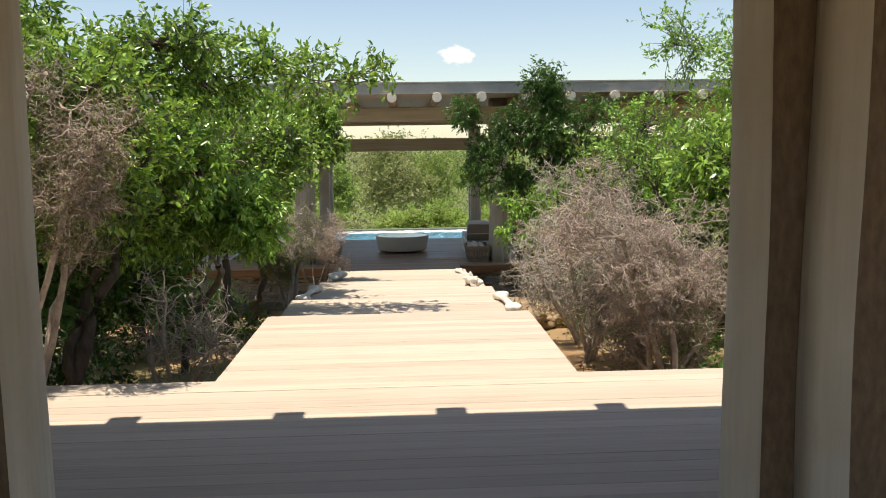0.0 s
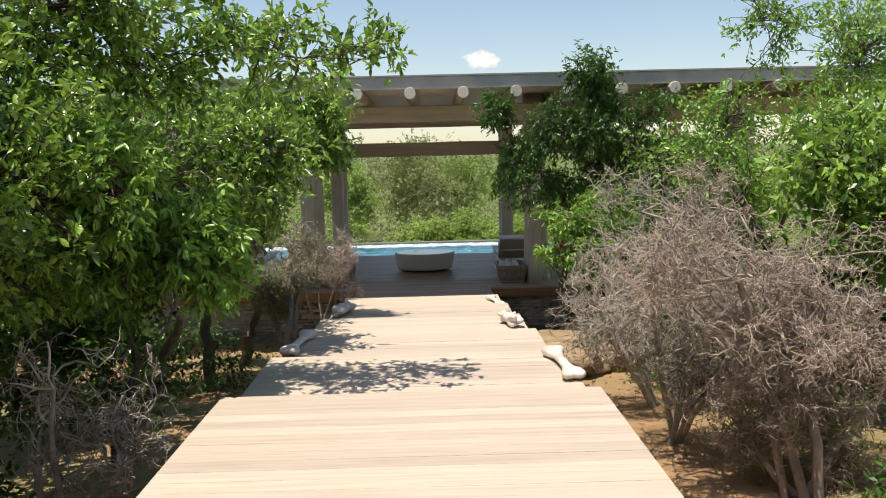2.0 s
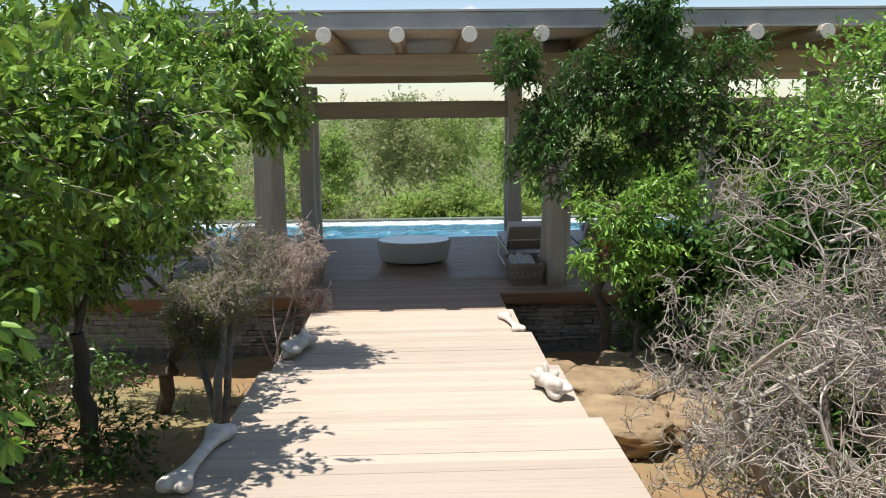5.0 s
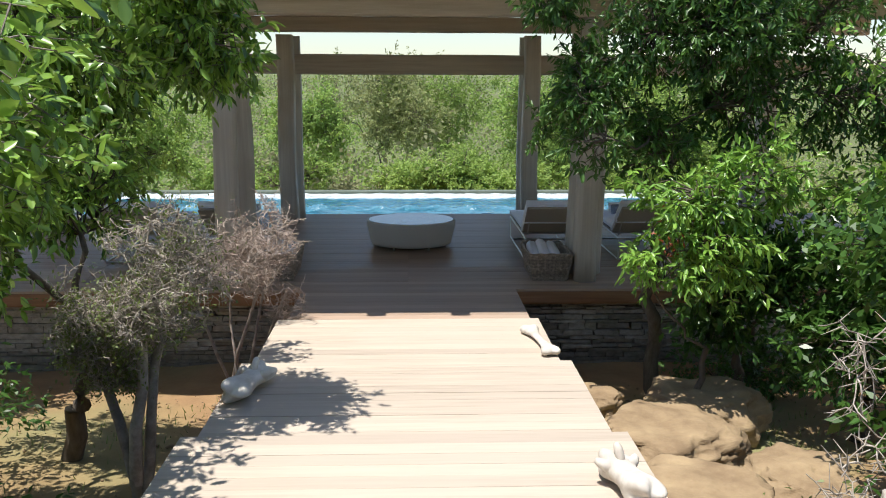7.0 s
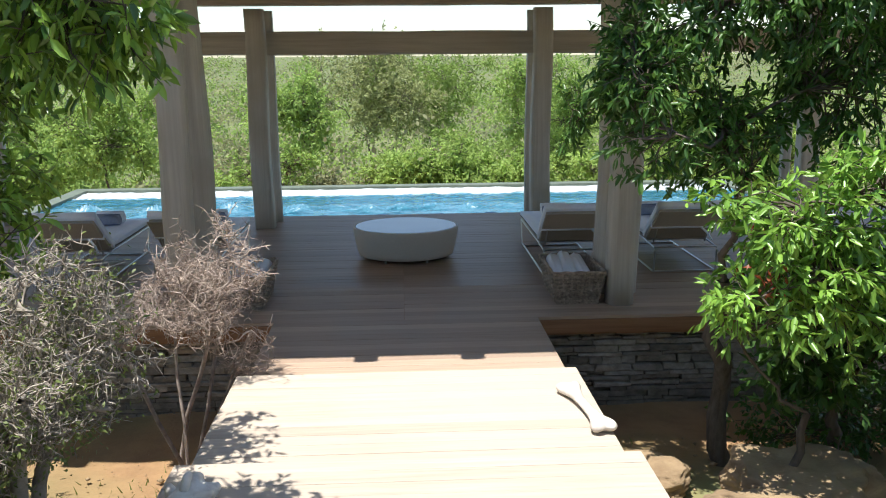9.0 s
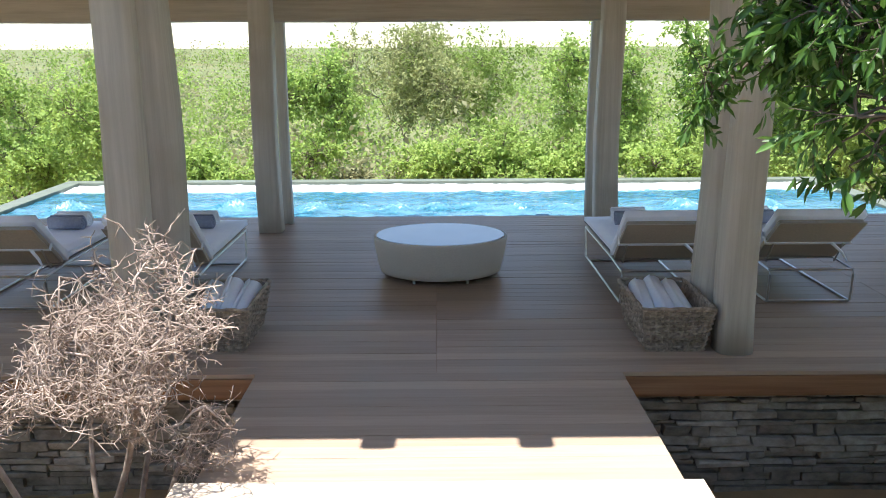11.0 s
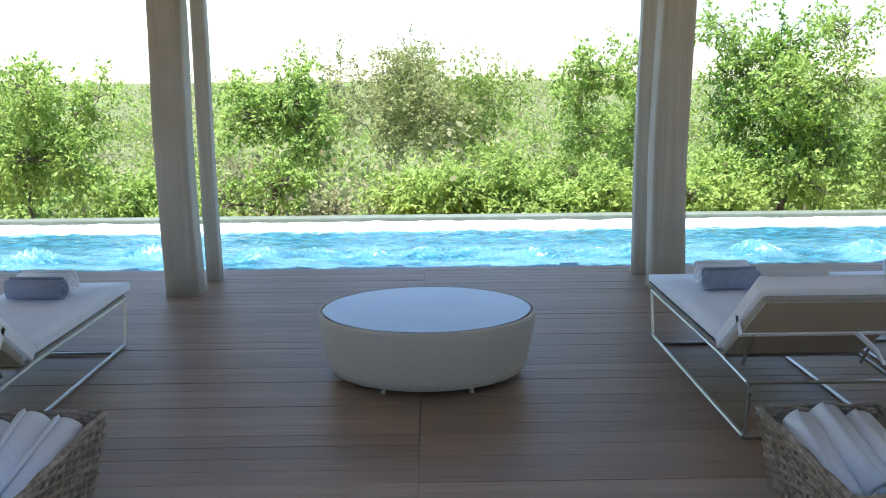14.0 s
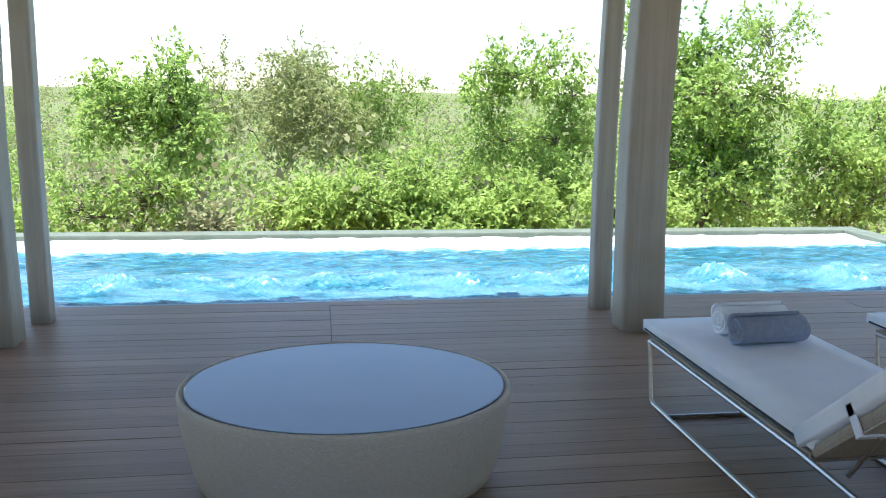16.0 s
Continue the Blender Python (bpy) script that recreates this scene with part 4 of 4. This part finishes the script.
def build_thorn(name, label, base, centre, radii, seed, wood, trunk=0.05, stems=5, depth=4, leaf=None, leaf_count=3, group="thorn bushes", fan=4, zig=0.4):
    """A leafless, much-branched thorn bush with zigzag twigs and spines."""
    g = thing(name, label, "bush", group)
    P = Plant(seed)
    rng = P.rng
    base = np.array([base[0], base[1], float(ground_z(base[0], base[1])) - 0.08])
    centre, radii = np.array(centre, float), np.array(radii, float)
    R = radii.mean()
    Q = Plant(seed + 500)

    def grow(p, d, length, r, level):
        n = 5
        pts = [p]
        dd = d
        lim = rng.uniform(0.7, 1.5)
        for i in range(n):
            dd = dd + rng.normal(0, zig if level else zig * 0.25, 3)
            dd = dd / np.linalg.norm(dd)
            q = pts[-1] + dd * length / n
            o = (q - centre) / radii
            if o @ o > lim and (q - centre) @ dd > 0 and len(pts) > 1:
                break
            pts.append(q)
        n = len(pts) - 1
        if n < 1:
            return
        (P if level < 2 else Q).limb(np.array(pts), max(r, 0.004), max(r * 0.62, 0.0028), 6 if level < 1 else 4 if level < 2 else 3)
        if level >= 3:
            for i in range(1, n):
                t = rng.normal(0, 1, 3)
                t /= np.linalg.norm(t)
                Q.limb((pts[i], pts[i] + t * rng.uniform(0.04, 0.11)), 0.0034, 0.001, 3)
        if level >= depth:
            if leaf is not None:
                P.leaves(pts[-1], 0.05, leaf_count, 0.035)
            return
        for _ in range(fan + 2 if level == 0 else rng.integers(2, fan + 1)):
            i = rng.integers(1 if level else max(1, n - 1), n + 1)
            e = dd + rng.normal(0, 0.62 if level else 1.0, 3)
            e = e / np.linalg.norm(e)
            grow(pts[i], e, max(min(length, R) * rng.uniform(0.5, 0.85), 0.2), r * 0.46, level + 1)

    for s in range(stems):
        aim = centre + rng.normal(0, 0.4, 3) * radii - base
        far = np.linalg.norm(aim)
        grow(base + np.array([*rng.normal(0, 0.06, 2), 0]), aim / far, 0.95 * far, trunk * rng.uniform(0.7, 1.1), 0)
    for name_of, plant in (("stem", P), ("brushwood", Q)):
        w = tagged(new(name_of, plant.wood_mesh(wood)), kind="stuff" if plant is Q else "")
        w.parent = g
    if leaf is not None:
        c = new("foliage", P.leaf_mesh(leaf))
        c.parent = g
    return g


# ---------------------------------------------------------------- doorway of the upper house
for sx in (-1, 1):
    dp = thing("door_post", "weathered grey timber post of the doorway", "post", "doorway posts", at=(0, 0, 0))
    hewn_log("front_post", sx * 1.41, 2.15, TOP, 3.95, 0.13, 0.16, 3 + sx, dp)
    hewn_log("rear_post", sx * 1.75, 2.14, TOP, 3.95, 0.175, 0.2, 8 + sx, dp)
    # Dark sheets stand in for the shaded recesses between and beside the posts.
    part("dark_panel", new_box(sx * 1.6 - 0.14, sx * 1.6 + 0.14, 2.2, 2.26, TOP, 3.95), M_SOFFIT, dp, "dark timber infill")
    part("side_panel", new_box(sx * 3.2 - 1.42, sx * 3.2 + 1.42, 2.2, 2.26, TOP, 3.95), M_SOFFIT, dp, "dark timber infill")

# ---------------------------------------------------------------- plants beside the walkway
D = build_tree
D("tree_green", "leafy green bush tree overhanging the walkway", (-3.0, 6.4), [
    (-2.75, 5.9, 2.5, .8, .9, .85, 1.5), (-2.4, 6.9, 2.5, .7, .9, .8, 1.5), (-2.9, 7.3, 2.9, 1, 1, .75, 1.3), (-1.95, 8.3, 3.3, .5, .5, .3, .6),
    (-0.8, 8.0, 3.35, .6, .5, .32, .3), (-3.5, 5.4, 2.7, .9, .8, .9, 1.2), (-4.3, 6.1, 3.1, 1.2, 1.2, .8, 1.5), (-2.4, 8.2, 2.2, .8, .8, .7, 1.1), (-.3, 8.35, 3.4, .55, .5, .25, .2), (-3.2, 6.2, 3.3, .9, .9, .5, 1.2), (-3.6, 6.6, 4.0, .8, .8, .6, 1.2), (-2.7, 7.6, 3.45, .7, .6, .4, .9), (-2.6, 7.2, 2.0, .7, .8, .4, 1.0), (-2.5, 5.7, 3.2, .6, .5, .4, .8), (-2.3, 7.6, 3.75, .8, .7, .28, .9), (-1.3, 8.2, 3.65, .65, .5, .22, .45)], L_MID, 11, stems=3, trunk=.07, per=50, tips=54, leaf_size=.072, width=.46, hollow=.3, reach=.2)
D("tree_green", "bright green drooping bush tree against the walkway", (-2.4, 8.1), [
    (-1.68, 8.0, 2.1, .42, .45, .38, 1.2), (-2.0, 7.4, 2.5, .4, .5, .4, .9), (-1.5, 7.85, 1.78, .2, .3, .18, .4), (-2.2, 7.9, 1.95, .4, .4, .35, .8)], L_BRIGHT, 12, trunk=.045, per=60, tips=46, leaf_size=.085, width=.36, droop=.9)
build_thorn("thorn_bush", "brown dry thicket beside the upper deck", (-2.9, 5.15), (-2.35, 4.9, 2.85), (.5, .4, .75), 21, M_TWIGP, .035, 5, 5, L_DRY, 7, fan=3)
D("tree_green", "leafy green bush tree beside the walkway", (-2.9, 10.0), [
    (-2.2, 9.5, 2.7, .9, .9, .75, 1.4), (-1.75, 10.4, 2.6, .6, .8, .7, 1.2), (-2.8, 10.9, 3.0, 1, 1, .65, 1.2), (-1.9, 11.5, 2.3, .6, .7, .6, 1), (-3.7, 9.2, 2.5, 1, 1, 1, 1.2), (-1.35, 10.1, 2.7, .5, .55, .35, .8), (-2.5, 10.0, 2.0, .7, .8, .45, 1.1), (-2.3, 9.6, 1.75, .55, .6, .3, .8), (-3.2, 11.2, 2.3, .9, .9, .6, 1.2)], L_MID, 13, stems=2, wood=M_BARKPALE, trunk=.065, per=50, tips=54, leaf_size=.075, width=.46, hollow=.3, reach=.2)
D("tree_green", "green tree with hanging leaves beside the pavilion", (-2.9, 14.7), [
    (-2.05, 14.6, 3.0, .5, .6, .4, 1), (-2.95, 14.6, 3.1, .7, .6, .5, 1.1), (-3.3, 13.2, 2.3, .6, .7, .55, 1), (-3.4, 14.9, 2.6, .9, .9, .9, 1.1), (-2.6, 15.3, 2.6, .5, .5, .35, .8), (-1.25, 13.4, 2.8, .33, .4, .32, .8), (-1.35, 13.2, 3.35, .4, .45, .35, .8), (-2.6, 14.9, 1.7, .5, .5, .5, .8)], L_MID, 14, per=56, tips=56, leaf_size=.085, reach=.22, width=.34, droop=.8)
D("tree_green", "green bush tree with hanging leaves by the walkway", (-3.0, 12.6), [
    (-1.9, 12.5, 2.95, .6, .6, .5, 1), (-2.3, 12.2, 2.2, .6, .6, .55, 1), (-2.2, 12.7, 3.3, .55, .45, .4, .9), (-2.9, 12.0, 3.1, .8, .8, .6, 1), (-3.0, 12.9, 1.6, .7, .7, .6, 1.1), (-2.7, 13.1, 2.0, .6, .5, .45, 1)], L_MID, 18, per=56, tips=54, leaf_size=.085, reach=.22, width=.36, droop=.7)
build_thorn("thorn_bush", "grey twiggy small tree with sparse leaves", (-1.98, 13.75), (-1.85, 13.9, 1.32), (.68, .6, .6), 22, M_TWIG, .05, 3, 5, L_OLIVE, 5, fan=4, zig=.5)
build_thorn("thorn_bush", "pinkish leafless thorn bush before the pool deck", (-1.8, 16.4), (-1.72, 16.2, 1.05), (.7, .58, .56), 23, M_TWIGP, .024, 5, 5, fan=3, zig=.45)
build_thorn("thorn_bush", "grey bare thorn bush under the green trees", (-2.1, 6.5), (-2.0, 6.7, 1.0), (.55, .6, .6), 24, M_TWIG, .03, 4, 3)
build_thorn("thorn_bush", "large leafless grey thorn bush beside the walkway", (2.75, 7.2), (2.55, 7.4, 1.55), (1.3, 1.2, .98), 25, M_TWIGP, .042, 5, 5, L_OLIVE, 1, fan=4, zig=.55)
build_thorn("thorn_bush", "leafless grey thorn bush beside the bones", (2.2, 8.7), (2.4, 8.7, 1.45), (.95, .9, .95), 26, M_TWIG, .034, 6, 5, L_OLIVE, 1, fan=3, zig=.55)
build_thorn("thorn_bush", "leafless grey thorn bush beside the boulders", (2.6, 10.1), (2.5, 10.2, 1.35), (1.2, 1.2, 1.2), 27, M_TWIG, .036, 7, 5, L_OLIVE, 1, fan=3, zig=.55)
D("tree_green", "tall light green tree rising above the roofline", (4.5, 12.4), [
    (4.6, 12.8, 4.3, .7, .7, .8, .9), (5.6, 12.4, 3.9, .9, .9, .9, 1), (4.1, 12.2, 3.1, .8, .8, .6, 1), (5.3, 11.8, 2.9, 1, 1, .75, 1.1), (6.7, 12.6, 4.5, .9, .9, .9, .9), (3.6, 11.6, 2.5, .7, .7, .5, .9), (3.9, 13.4, 2.6, .9, .9, .6, 1.2), (4.8, 10.6, 3.6, .8, .8, .6, 1)], L_BRIGHT, 15, trunk=.08, per=36, tips=46, leaf_size=.07, hollow=.25)
D("tree_green", "dark glossy climber-clad tree at the pavilion's front", (2.75, 16.5), [
    (1.3, 16.0, 3.4, .28, .35, .28, .6), (1.7, 16.1, 2.6, .35, .4, .5, .6), (2.35, 16.0, 3.0, .55, .45, .6, 1), (2.95, 15.8, 3.0, .5, .5, .6, 1.3), (2.95, 15.8, 3.9, .42, .42, .5, 1.2), (2.45, 16.2, 2.0, .45, .35, .45, .7), (3.5, 16.2, 2.4, .7, .6, .7, 1.1), (3.9, 15.9, 3.2, .6, .6, .5, .8), (4.6, 16.2, 2.4, .8, .6, .7, 1), (1.68, 15.8, 2.4, .26, .3, .35, .3), (1.62, 15.6, 2.0, .28, .28, .28, .2), (1.8, 16.55, 2.4, .2, .2, .36, .4), (1.34, 16.65, 2.08, .1, .12, .16, .1)], L_DARK, 16, per=54, tips=54, leaf_size=.085, width=.32, droop=.7)
D("tree_green", "bright green broad-leaved bush beside the boulders", (2.6, 15.3), [
    (2.5, 15.1, 1.6, .5, .45, .45, 1), (2.75, 15.1, 1.2, .5, .45, .5, 1), (2.25, 15.0, 1.05, .3, .3, .3, .6), (3.1, 15.2, 1.7, .5, .5, .5, .8)], L_BRIGHT, 17, trunk=.04, per=54, tips=24, leaf_size=.1, width=.32, droop=.6)
_red = Plant(31)
for _k in range(16):
    _red.leaves(np.array([2.38, 15.1, 1.3]) + _red.rng.normal(0, 1, 3) * [.12, .12, .2], .035, 6, .06, .9)
_red_tree = [o for o in scene.objects if o.get("label") == "bright green broad-leaved bush beside the boulders"][0]
_ob = new("red_leaf_cluster", _red.leaf_mesh(L_RED, .34))
_ob.parent = _red_tree
tagged(_ob, "orange-red young leaves", kind="stuff")
# Fillers; low dark ones and upper canopies are added to block the sun.
FILL = [(-5.2, 5.0, 2.6, 1.5, L_MID), (-5.6, 8.6, 2.7, 1.6, L_OLIVE), (-5.2, 12.0, 2.4, 1.5, L_MID), (-6.4, 15.4, 2.3, 1.6, L_MID), (-4.6, 16.4, 1.2, 1.0, L_OLIVE),
        (4.4, 9.0, 2.3, 1.1, L_MID), (5.0, 5.6, 2.0, 1.4, L_OLIVE), (5.6, 9.8, 2.2, 1.6, L_MID), (7.5, 13.5, 2.6, 1.8, L_MID), (5.2, 15.6, 1.8, 1.2, L_BRIGHT), 
        (3.9, 13.6, 1.2, .9, L_DARK), (3.4, 16.1, .5, .75, L_DARK), (4.3, 15.3, .6, .9, L_DARK), (-4.3, 8.0, 3.1, 1.1, L_MID), (-4.4, 10.8, 3.0, 1.1, L_MID), (-3.9, 6.6, 1.3, 1.0, L_DARK), (-3.9, 9.6, 1.1, 1.1, L_DARK), (-4.2, 12.4, .8, 1.1, L_DARK), (4.0, 9.6, .9, .9, L_DARK), (3.6, 11.9, .6, .8, L_DARK)]
for i, (x, y, z, r, lm) in enumerate(FILL):
    rr = random.Random(40 + i)
    bl = [(x + rr.uniform(-.6, .6) * r, y + rr.uniform(-.6, .6) * r, z + rr.uniform(-.45, .45) * r, r * .62, r * .62, r * .52, 1) for _ in range(7)]
    D("tree_green", "green bush tree filling the thicket beside the walk", (x, y), bl, lm, 50 + i, per=37, tips=25, leaf_size=.11, hollow=.25, trunk=.07, fine=False, reach=.26)
# Mostly added: the dark leaves stand in for black shade at ground level.
for i, (x, y, r) in enumerate([(-3.2, 6.6, .4), (3.2, 8.4, .4), (2.9, 6.3, .25), (-3.3, 9.2, .7), (-3.4, 12.4, .7), (-4.6, 14.2, .9), (-4.4, 7.4, .8), (3.1, 11.6, .55), (3.6, 12.6, .7), (3.3, 16.4, .6), (4.4, 15.0, .9), (3.9, 10.2, .6), (4.6, 8.0, .8), (4.2, 17.0, .6)]):
    gz = float(ground_z(x, y))
    D("bush_low", "low dark green undergrowth on the sand", (x, y), [(x, y, gz + r * .6, r, r, r * .6, 1), (x + r, y + .2, gz + r * .5, r * .8, r * .7, r * .5, .7)], L_DARK, 80 + i, trunk=.012, per=int(24 + 24 * r), tips=int(20 + 18 * r), leaf_size=.075, twig=.003, fine=False)


def build_grass():
    rng = np.random.default_rng(9)
    n = 9000
    x = rng.uniform(-7, 7, n)
    y = rng.uniform(4.5, 17.3, n)
    keep = (np.abs(x) > 1.5) & (np.sin(x * 2.1 + 1.3 * np.sin(y)) + np.sin(y * 1.7) + rng.normal(0, .5, n) > 0.5)
    x, y = x[keep], y[keep]
    z = np.array([float(ground_z(a, b)) for a, b in zip(x, y)])
    p = np.stack([x, y, z], -1)
    h = rng.uniform(.03, .12, len(p))[:, None]
    d = rng.normal(0, .35, p.shape)
    d[:, 2] = 1
    w = rng.normal(0, 1, p.shape) * [1, 1, 0]
    w = w / (np.linalg.norm(w, axis=1)[:, None] + 1e-9) * .007
    v = np.stack([p - w, p + w, p + d * h * .6 + w * .7, p + d * h], 1).reshape(-1, 3)
    ob = new("grass", mesh_from("grass", v, np.arange(len(v)).reshape(-1, 4), [L_OLIVE]))
    tagged(ob, "sparse dry green grass on the sand", "grass", kind="stuff")


build_grass()


def build_pebbles():
    rng = np.random.default_rng(19)
    n = 2600
    x = rng.uniform(-6, 6, n)
    y = rng.uniform(5, 17.2, n)
    keep = np.abs(x) > 1.45
    x, y = x[keep], y[keep]
    z = np.array([float(ground_z(a, q)) for a, q in zip(x, y)])
    s = (0.008 + 0.03 * rng.random(len(x)) ** 4)[:, None, None]
    o = np.array([[1, 0, 0], [0, 1, 0], [-1, 0, 0], [0, -1, 0], [0, 0, .7], [0, 0, -.7]])
    v = np.stack([x, y, z + 0.03], -1)[:, None] + o[None] * s * rng.uniform(.7, 1.3, (len(x), 6, 1))
    f = np.array([[0, 1, 4], [1, 2, 4], [2, 3, 4], [3, 0, 4], [1, 0, 5], [2, 1, 5], [3, 2, 5], [0, 3, 5]])
    fs = (np.arange(len(x))[:, None, None] * 6 + f[None]).reshape(-1, 3)
    tagged(new("pebbles", mesh_from("pebbles", v.reshape(-1, 3), fs, [M_ROCK])), "scattered ochre pebbles on the sand", "pebbles", kind="stuff")


build_pebbles()

# ---------------------------------------------------------------- beyond the pool
BEYOND = [(-3.3, 32.0, .7, 1.5, 2.2, L_NEARFAR), (-6.9, 31.0, 1.0, 1.5, 2.3, L_NEARFAR), (-9.6, 31.5, .6, 1.5, 1.9, L_NEARFAR), (7.0, 32.3, 1.4, 1.7, 2.9, L_NEARFAR), (7.4, 33.2, 1.2, 1.8, 2.6, L_MID), (9.9, 32.0, .4, 1.6, 2.0, L_NEARFAR), (4.0, 33.5, 1.0, 1.4, 2.3, L_NEARFAR),
          (0.2, 30.8, -.6, 1.0, 1.4, L_LIME), (1.6, 30.6, -.5, 1.0, 1.5, L_LIME), (2.8, 31.0, -.7, 1.0, 1.4, L_LIME), (-1.4, 31.6, -1.0, 1.0, 1.2, L_FARG), (5.2, 31.2, -.6, 1.1, 1.4, L_LIME), (-5.1, 30.6, -.8, 1.0, 1.3, L_NEARFAR),
          (-2.2, 56.0, 1.0, 4.2, 4.0, L_MOUND), (1.8, 58.0, .8, 3.4, 3.8, L_FAR), (-0.4, 60.0, 1.2, 3.6, 3.6, L_MOUND), (2.0, 47.0, -1.8, 2.4, 2.6, L_FAR), (-5.5, 44.0, -2.0, 2.2, 2.4, L_FARG), (6.0, 46.0, -1.2, 2.4, 2.8, L_FAR), (11.5, 40, -.5, 2.2, 2.8, L_FAR), (-12, 40, -.8, 2.3, 2.8, L_FAR)]
for i, (x, y, z, r, h, lm) in enumerate(BEYOND):
    rr = random.Random(140 + i)
    bl = [(x + rr.uniform(-.75, .75) * r, y + rr.uniform(-.6, .6) * r, z + rr.uniform(-.75, .75) * h * .75, r * rr.uniform(.35, .6), r * .5, r * rr.uniform(.3, .5), 1) for _ in range(11)]
    far = y > 38
    D("tree_green", "grey-green bush tree on the far slope" if far else "light green bush tree just beyond the pool", (x, y), bl, lm, 150 + i, per=56 if far else 50, tips=22, leaf_size=.17 if far else .105, reach=.5 if far else .3, hollow=.3, trunk=.09, width=.5, fine=False)


def build_far_bush():
    """The bushveld of the valley and the rising far side: many leafy clumps."""
    rng = np.random.default_rng(77)
    for name, mat, share, label in (("bushland", L_FAR, .62, "dense light green bushveld of the far valley side"), ("bushland_dry", L_FARG, .38, "grey-green dry bushveld of the far valley side")):
        P = Plant(int(share * 100))
        P.rng = rng
        count = int(1350 * share)
        for k in range(count):
            y = 34 + 110 * rng.random() ** 1.5 if k % 2 else 90 + 340 * rng.random()
            x = rng.uniform(-1, 1) * (16 + 0.72 * (y - 16))
            if y < 60 and -4 < x < 2 and y > 50:
                continue
            s = rng.uniform(.8, 1.9) * (1 + y / 200)
            gz = float(ground_z(x, y))
            m = int(320 if y < 75 else 170 if y < 150 else 60)
            ls = .09 + y * .0019
            for q in range(5):
                c = np.array([x, y, gz + s * .8]) + rng.normal(0, 1, 3) * np.array([.5, .5, .38]) * s
                P.leaves(c, np.array([.34, .34, .28]) * s, m // 5, ls * 1.2, .1)
        ob = new(name, P.leaf_mesh(mat, .6))
        tagged(ob, label, "bushland", kind="stuff")


build_far_bush()


# ---------------------------------------------------------------- clouds
def build_cloud(x, y, z, w, h, seed):
    """A small far cloud: an upright sheet with a soft, billowed outline."""
    m = bpy.data.materials.new("cloud")
    m.use_nodes = True
    n, l = m.node_tree.nodes, m.node_tree.links
    n.remove(n["Principled BSDF"])
    co = n.new("ShaderNodeTexCoord")
    no = n.new("ShaderNodeTexNoise")
    no.inputs["Scale"].default_value, no.inputs["Detail"].default_value = 2.6, 7
    l.new(co.outputs["Object"], no.inputs["Vector"])
    ln = n.new("ShaderNodeVectorMath")
    ln.operation = "LENGTH"
    l.new(co.outputs["Object"], ln.inputs[0])
    su = n.new("ShaderNodeMath")
    su.operation = "MULTIPLY_ADD"
    su.inputs[1].default_value = -0.9
    l.new(ln.outputs["Value"], su.inputs[0])
    l.new(no.outputs[0], su.inputs[2])
    mr = n.new("ShaderNodeMapRange")
    mr.inputs[1].default_value, mr.inputs[2].default_value = -0.12, 0.2
    l.new(su.outputs[0], mr.inputs[0])
    em = n.new("ShaderNodeEmission")
    em.inputs[0].default_value, em.inputs[1].default_value = (1, 1, 1, 1), 0.9
    tr = n.new("ShaderNodeBsdfTransparent")
    ms = n.new("ShaderNodeMixShader")
    l.new(mr.outputs[0], ms.inputs[0])
    l.new(tr.outputs[0], ms.inputs[1])
    l.new(em.outputs[0], ms.inputs[2])
    l.new(ms.outputs[0], n["Material Output"].inputs[0])
    bm = bmesh.new()
    bmesh.ops.create_grid(bm, x_segments=1, y_segments=1, size=1)
    ob = mesh_object("backdrop_cloud", bm, m)
    ob.matrix_basis = pose(x, y, z, 90, 0, 0) @ Matrix.Diagonal((w, h, 1, 1))
    tagged(ob, "small white fair-weather cloud", "cloud", "clouds", kind="structure")


build_cloud(125, 1900, 214, 62, 34, 1)

# ---------------------------------------------------------------- boards and stones, one by one
BOARD_MESH = {}
for parent, length, width, bx, by, bz, mat in BOARDS:
    key = (round(length, 3), round(width, 3), mat.name)
    if key not in BOARD_MESH:
        BOARD_MESH[key] = board_mesh(length, width)
        BOARD_MESH[key].materials.append(mat)
    shared("board", BOARD_MESH[key], parent, pose(bx, by, bz + random.uniform(-0.0015, 0.0015), random.uniform(-.15, .15), random.uniform(-.03, .03), random.uniform(-.05, .05)))


def stone_mesh(bm, x0, x1, z0, z1, d):
    box(bm, x0, x1, 18.13 - d, 18.26, z0, z1)


NEAR = [s for s in STONES if 1.3 < abs((s[0] + s[1]) / 2) < 3.4 and s[2] > -0.85]
FARS = [s for s in STONES if s not in NEAR]
for i, (x0, x1, z0, z1, d) in enumerate(NEAR[:300]):
    bm = bmesh.new()
    stone_mesh(bm, x0, x1, z0, z1, d)
    rs = random.Random(i)
    for v in bm.verts:
        v.co += Vector((rs.uniform(-.014, .014), rs.uniform(-.016, .016), rs.uniform(-.009, .009)))
    bmesh.ops.bevel(bm, geom=bm.edges[:], offset=0.006, segments=1, affect="EDGES")
    part("stone", bm, M_STONE, wall_stone)
for chunk in range(0, len(FARS), 400):
    bm = bmesh.new()
    for (x0, x1, z0, z1, d) in FARS[chunk:chunk + 400] + NEAR[300:] * (chunk == 0):
        stone_mesh(bm, x0, x1, z0, z1, d)
    tagged(part("stonework", bm, M_STONE, wall_stone), kind="stuff")
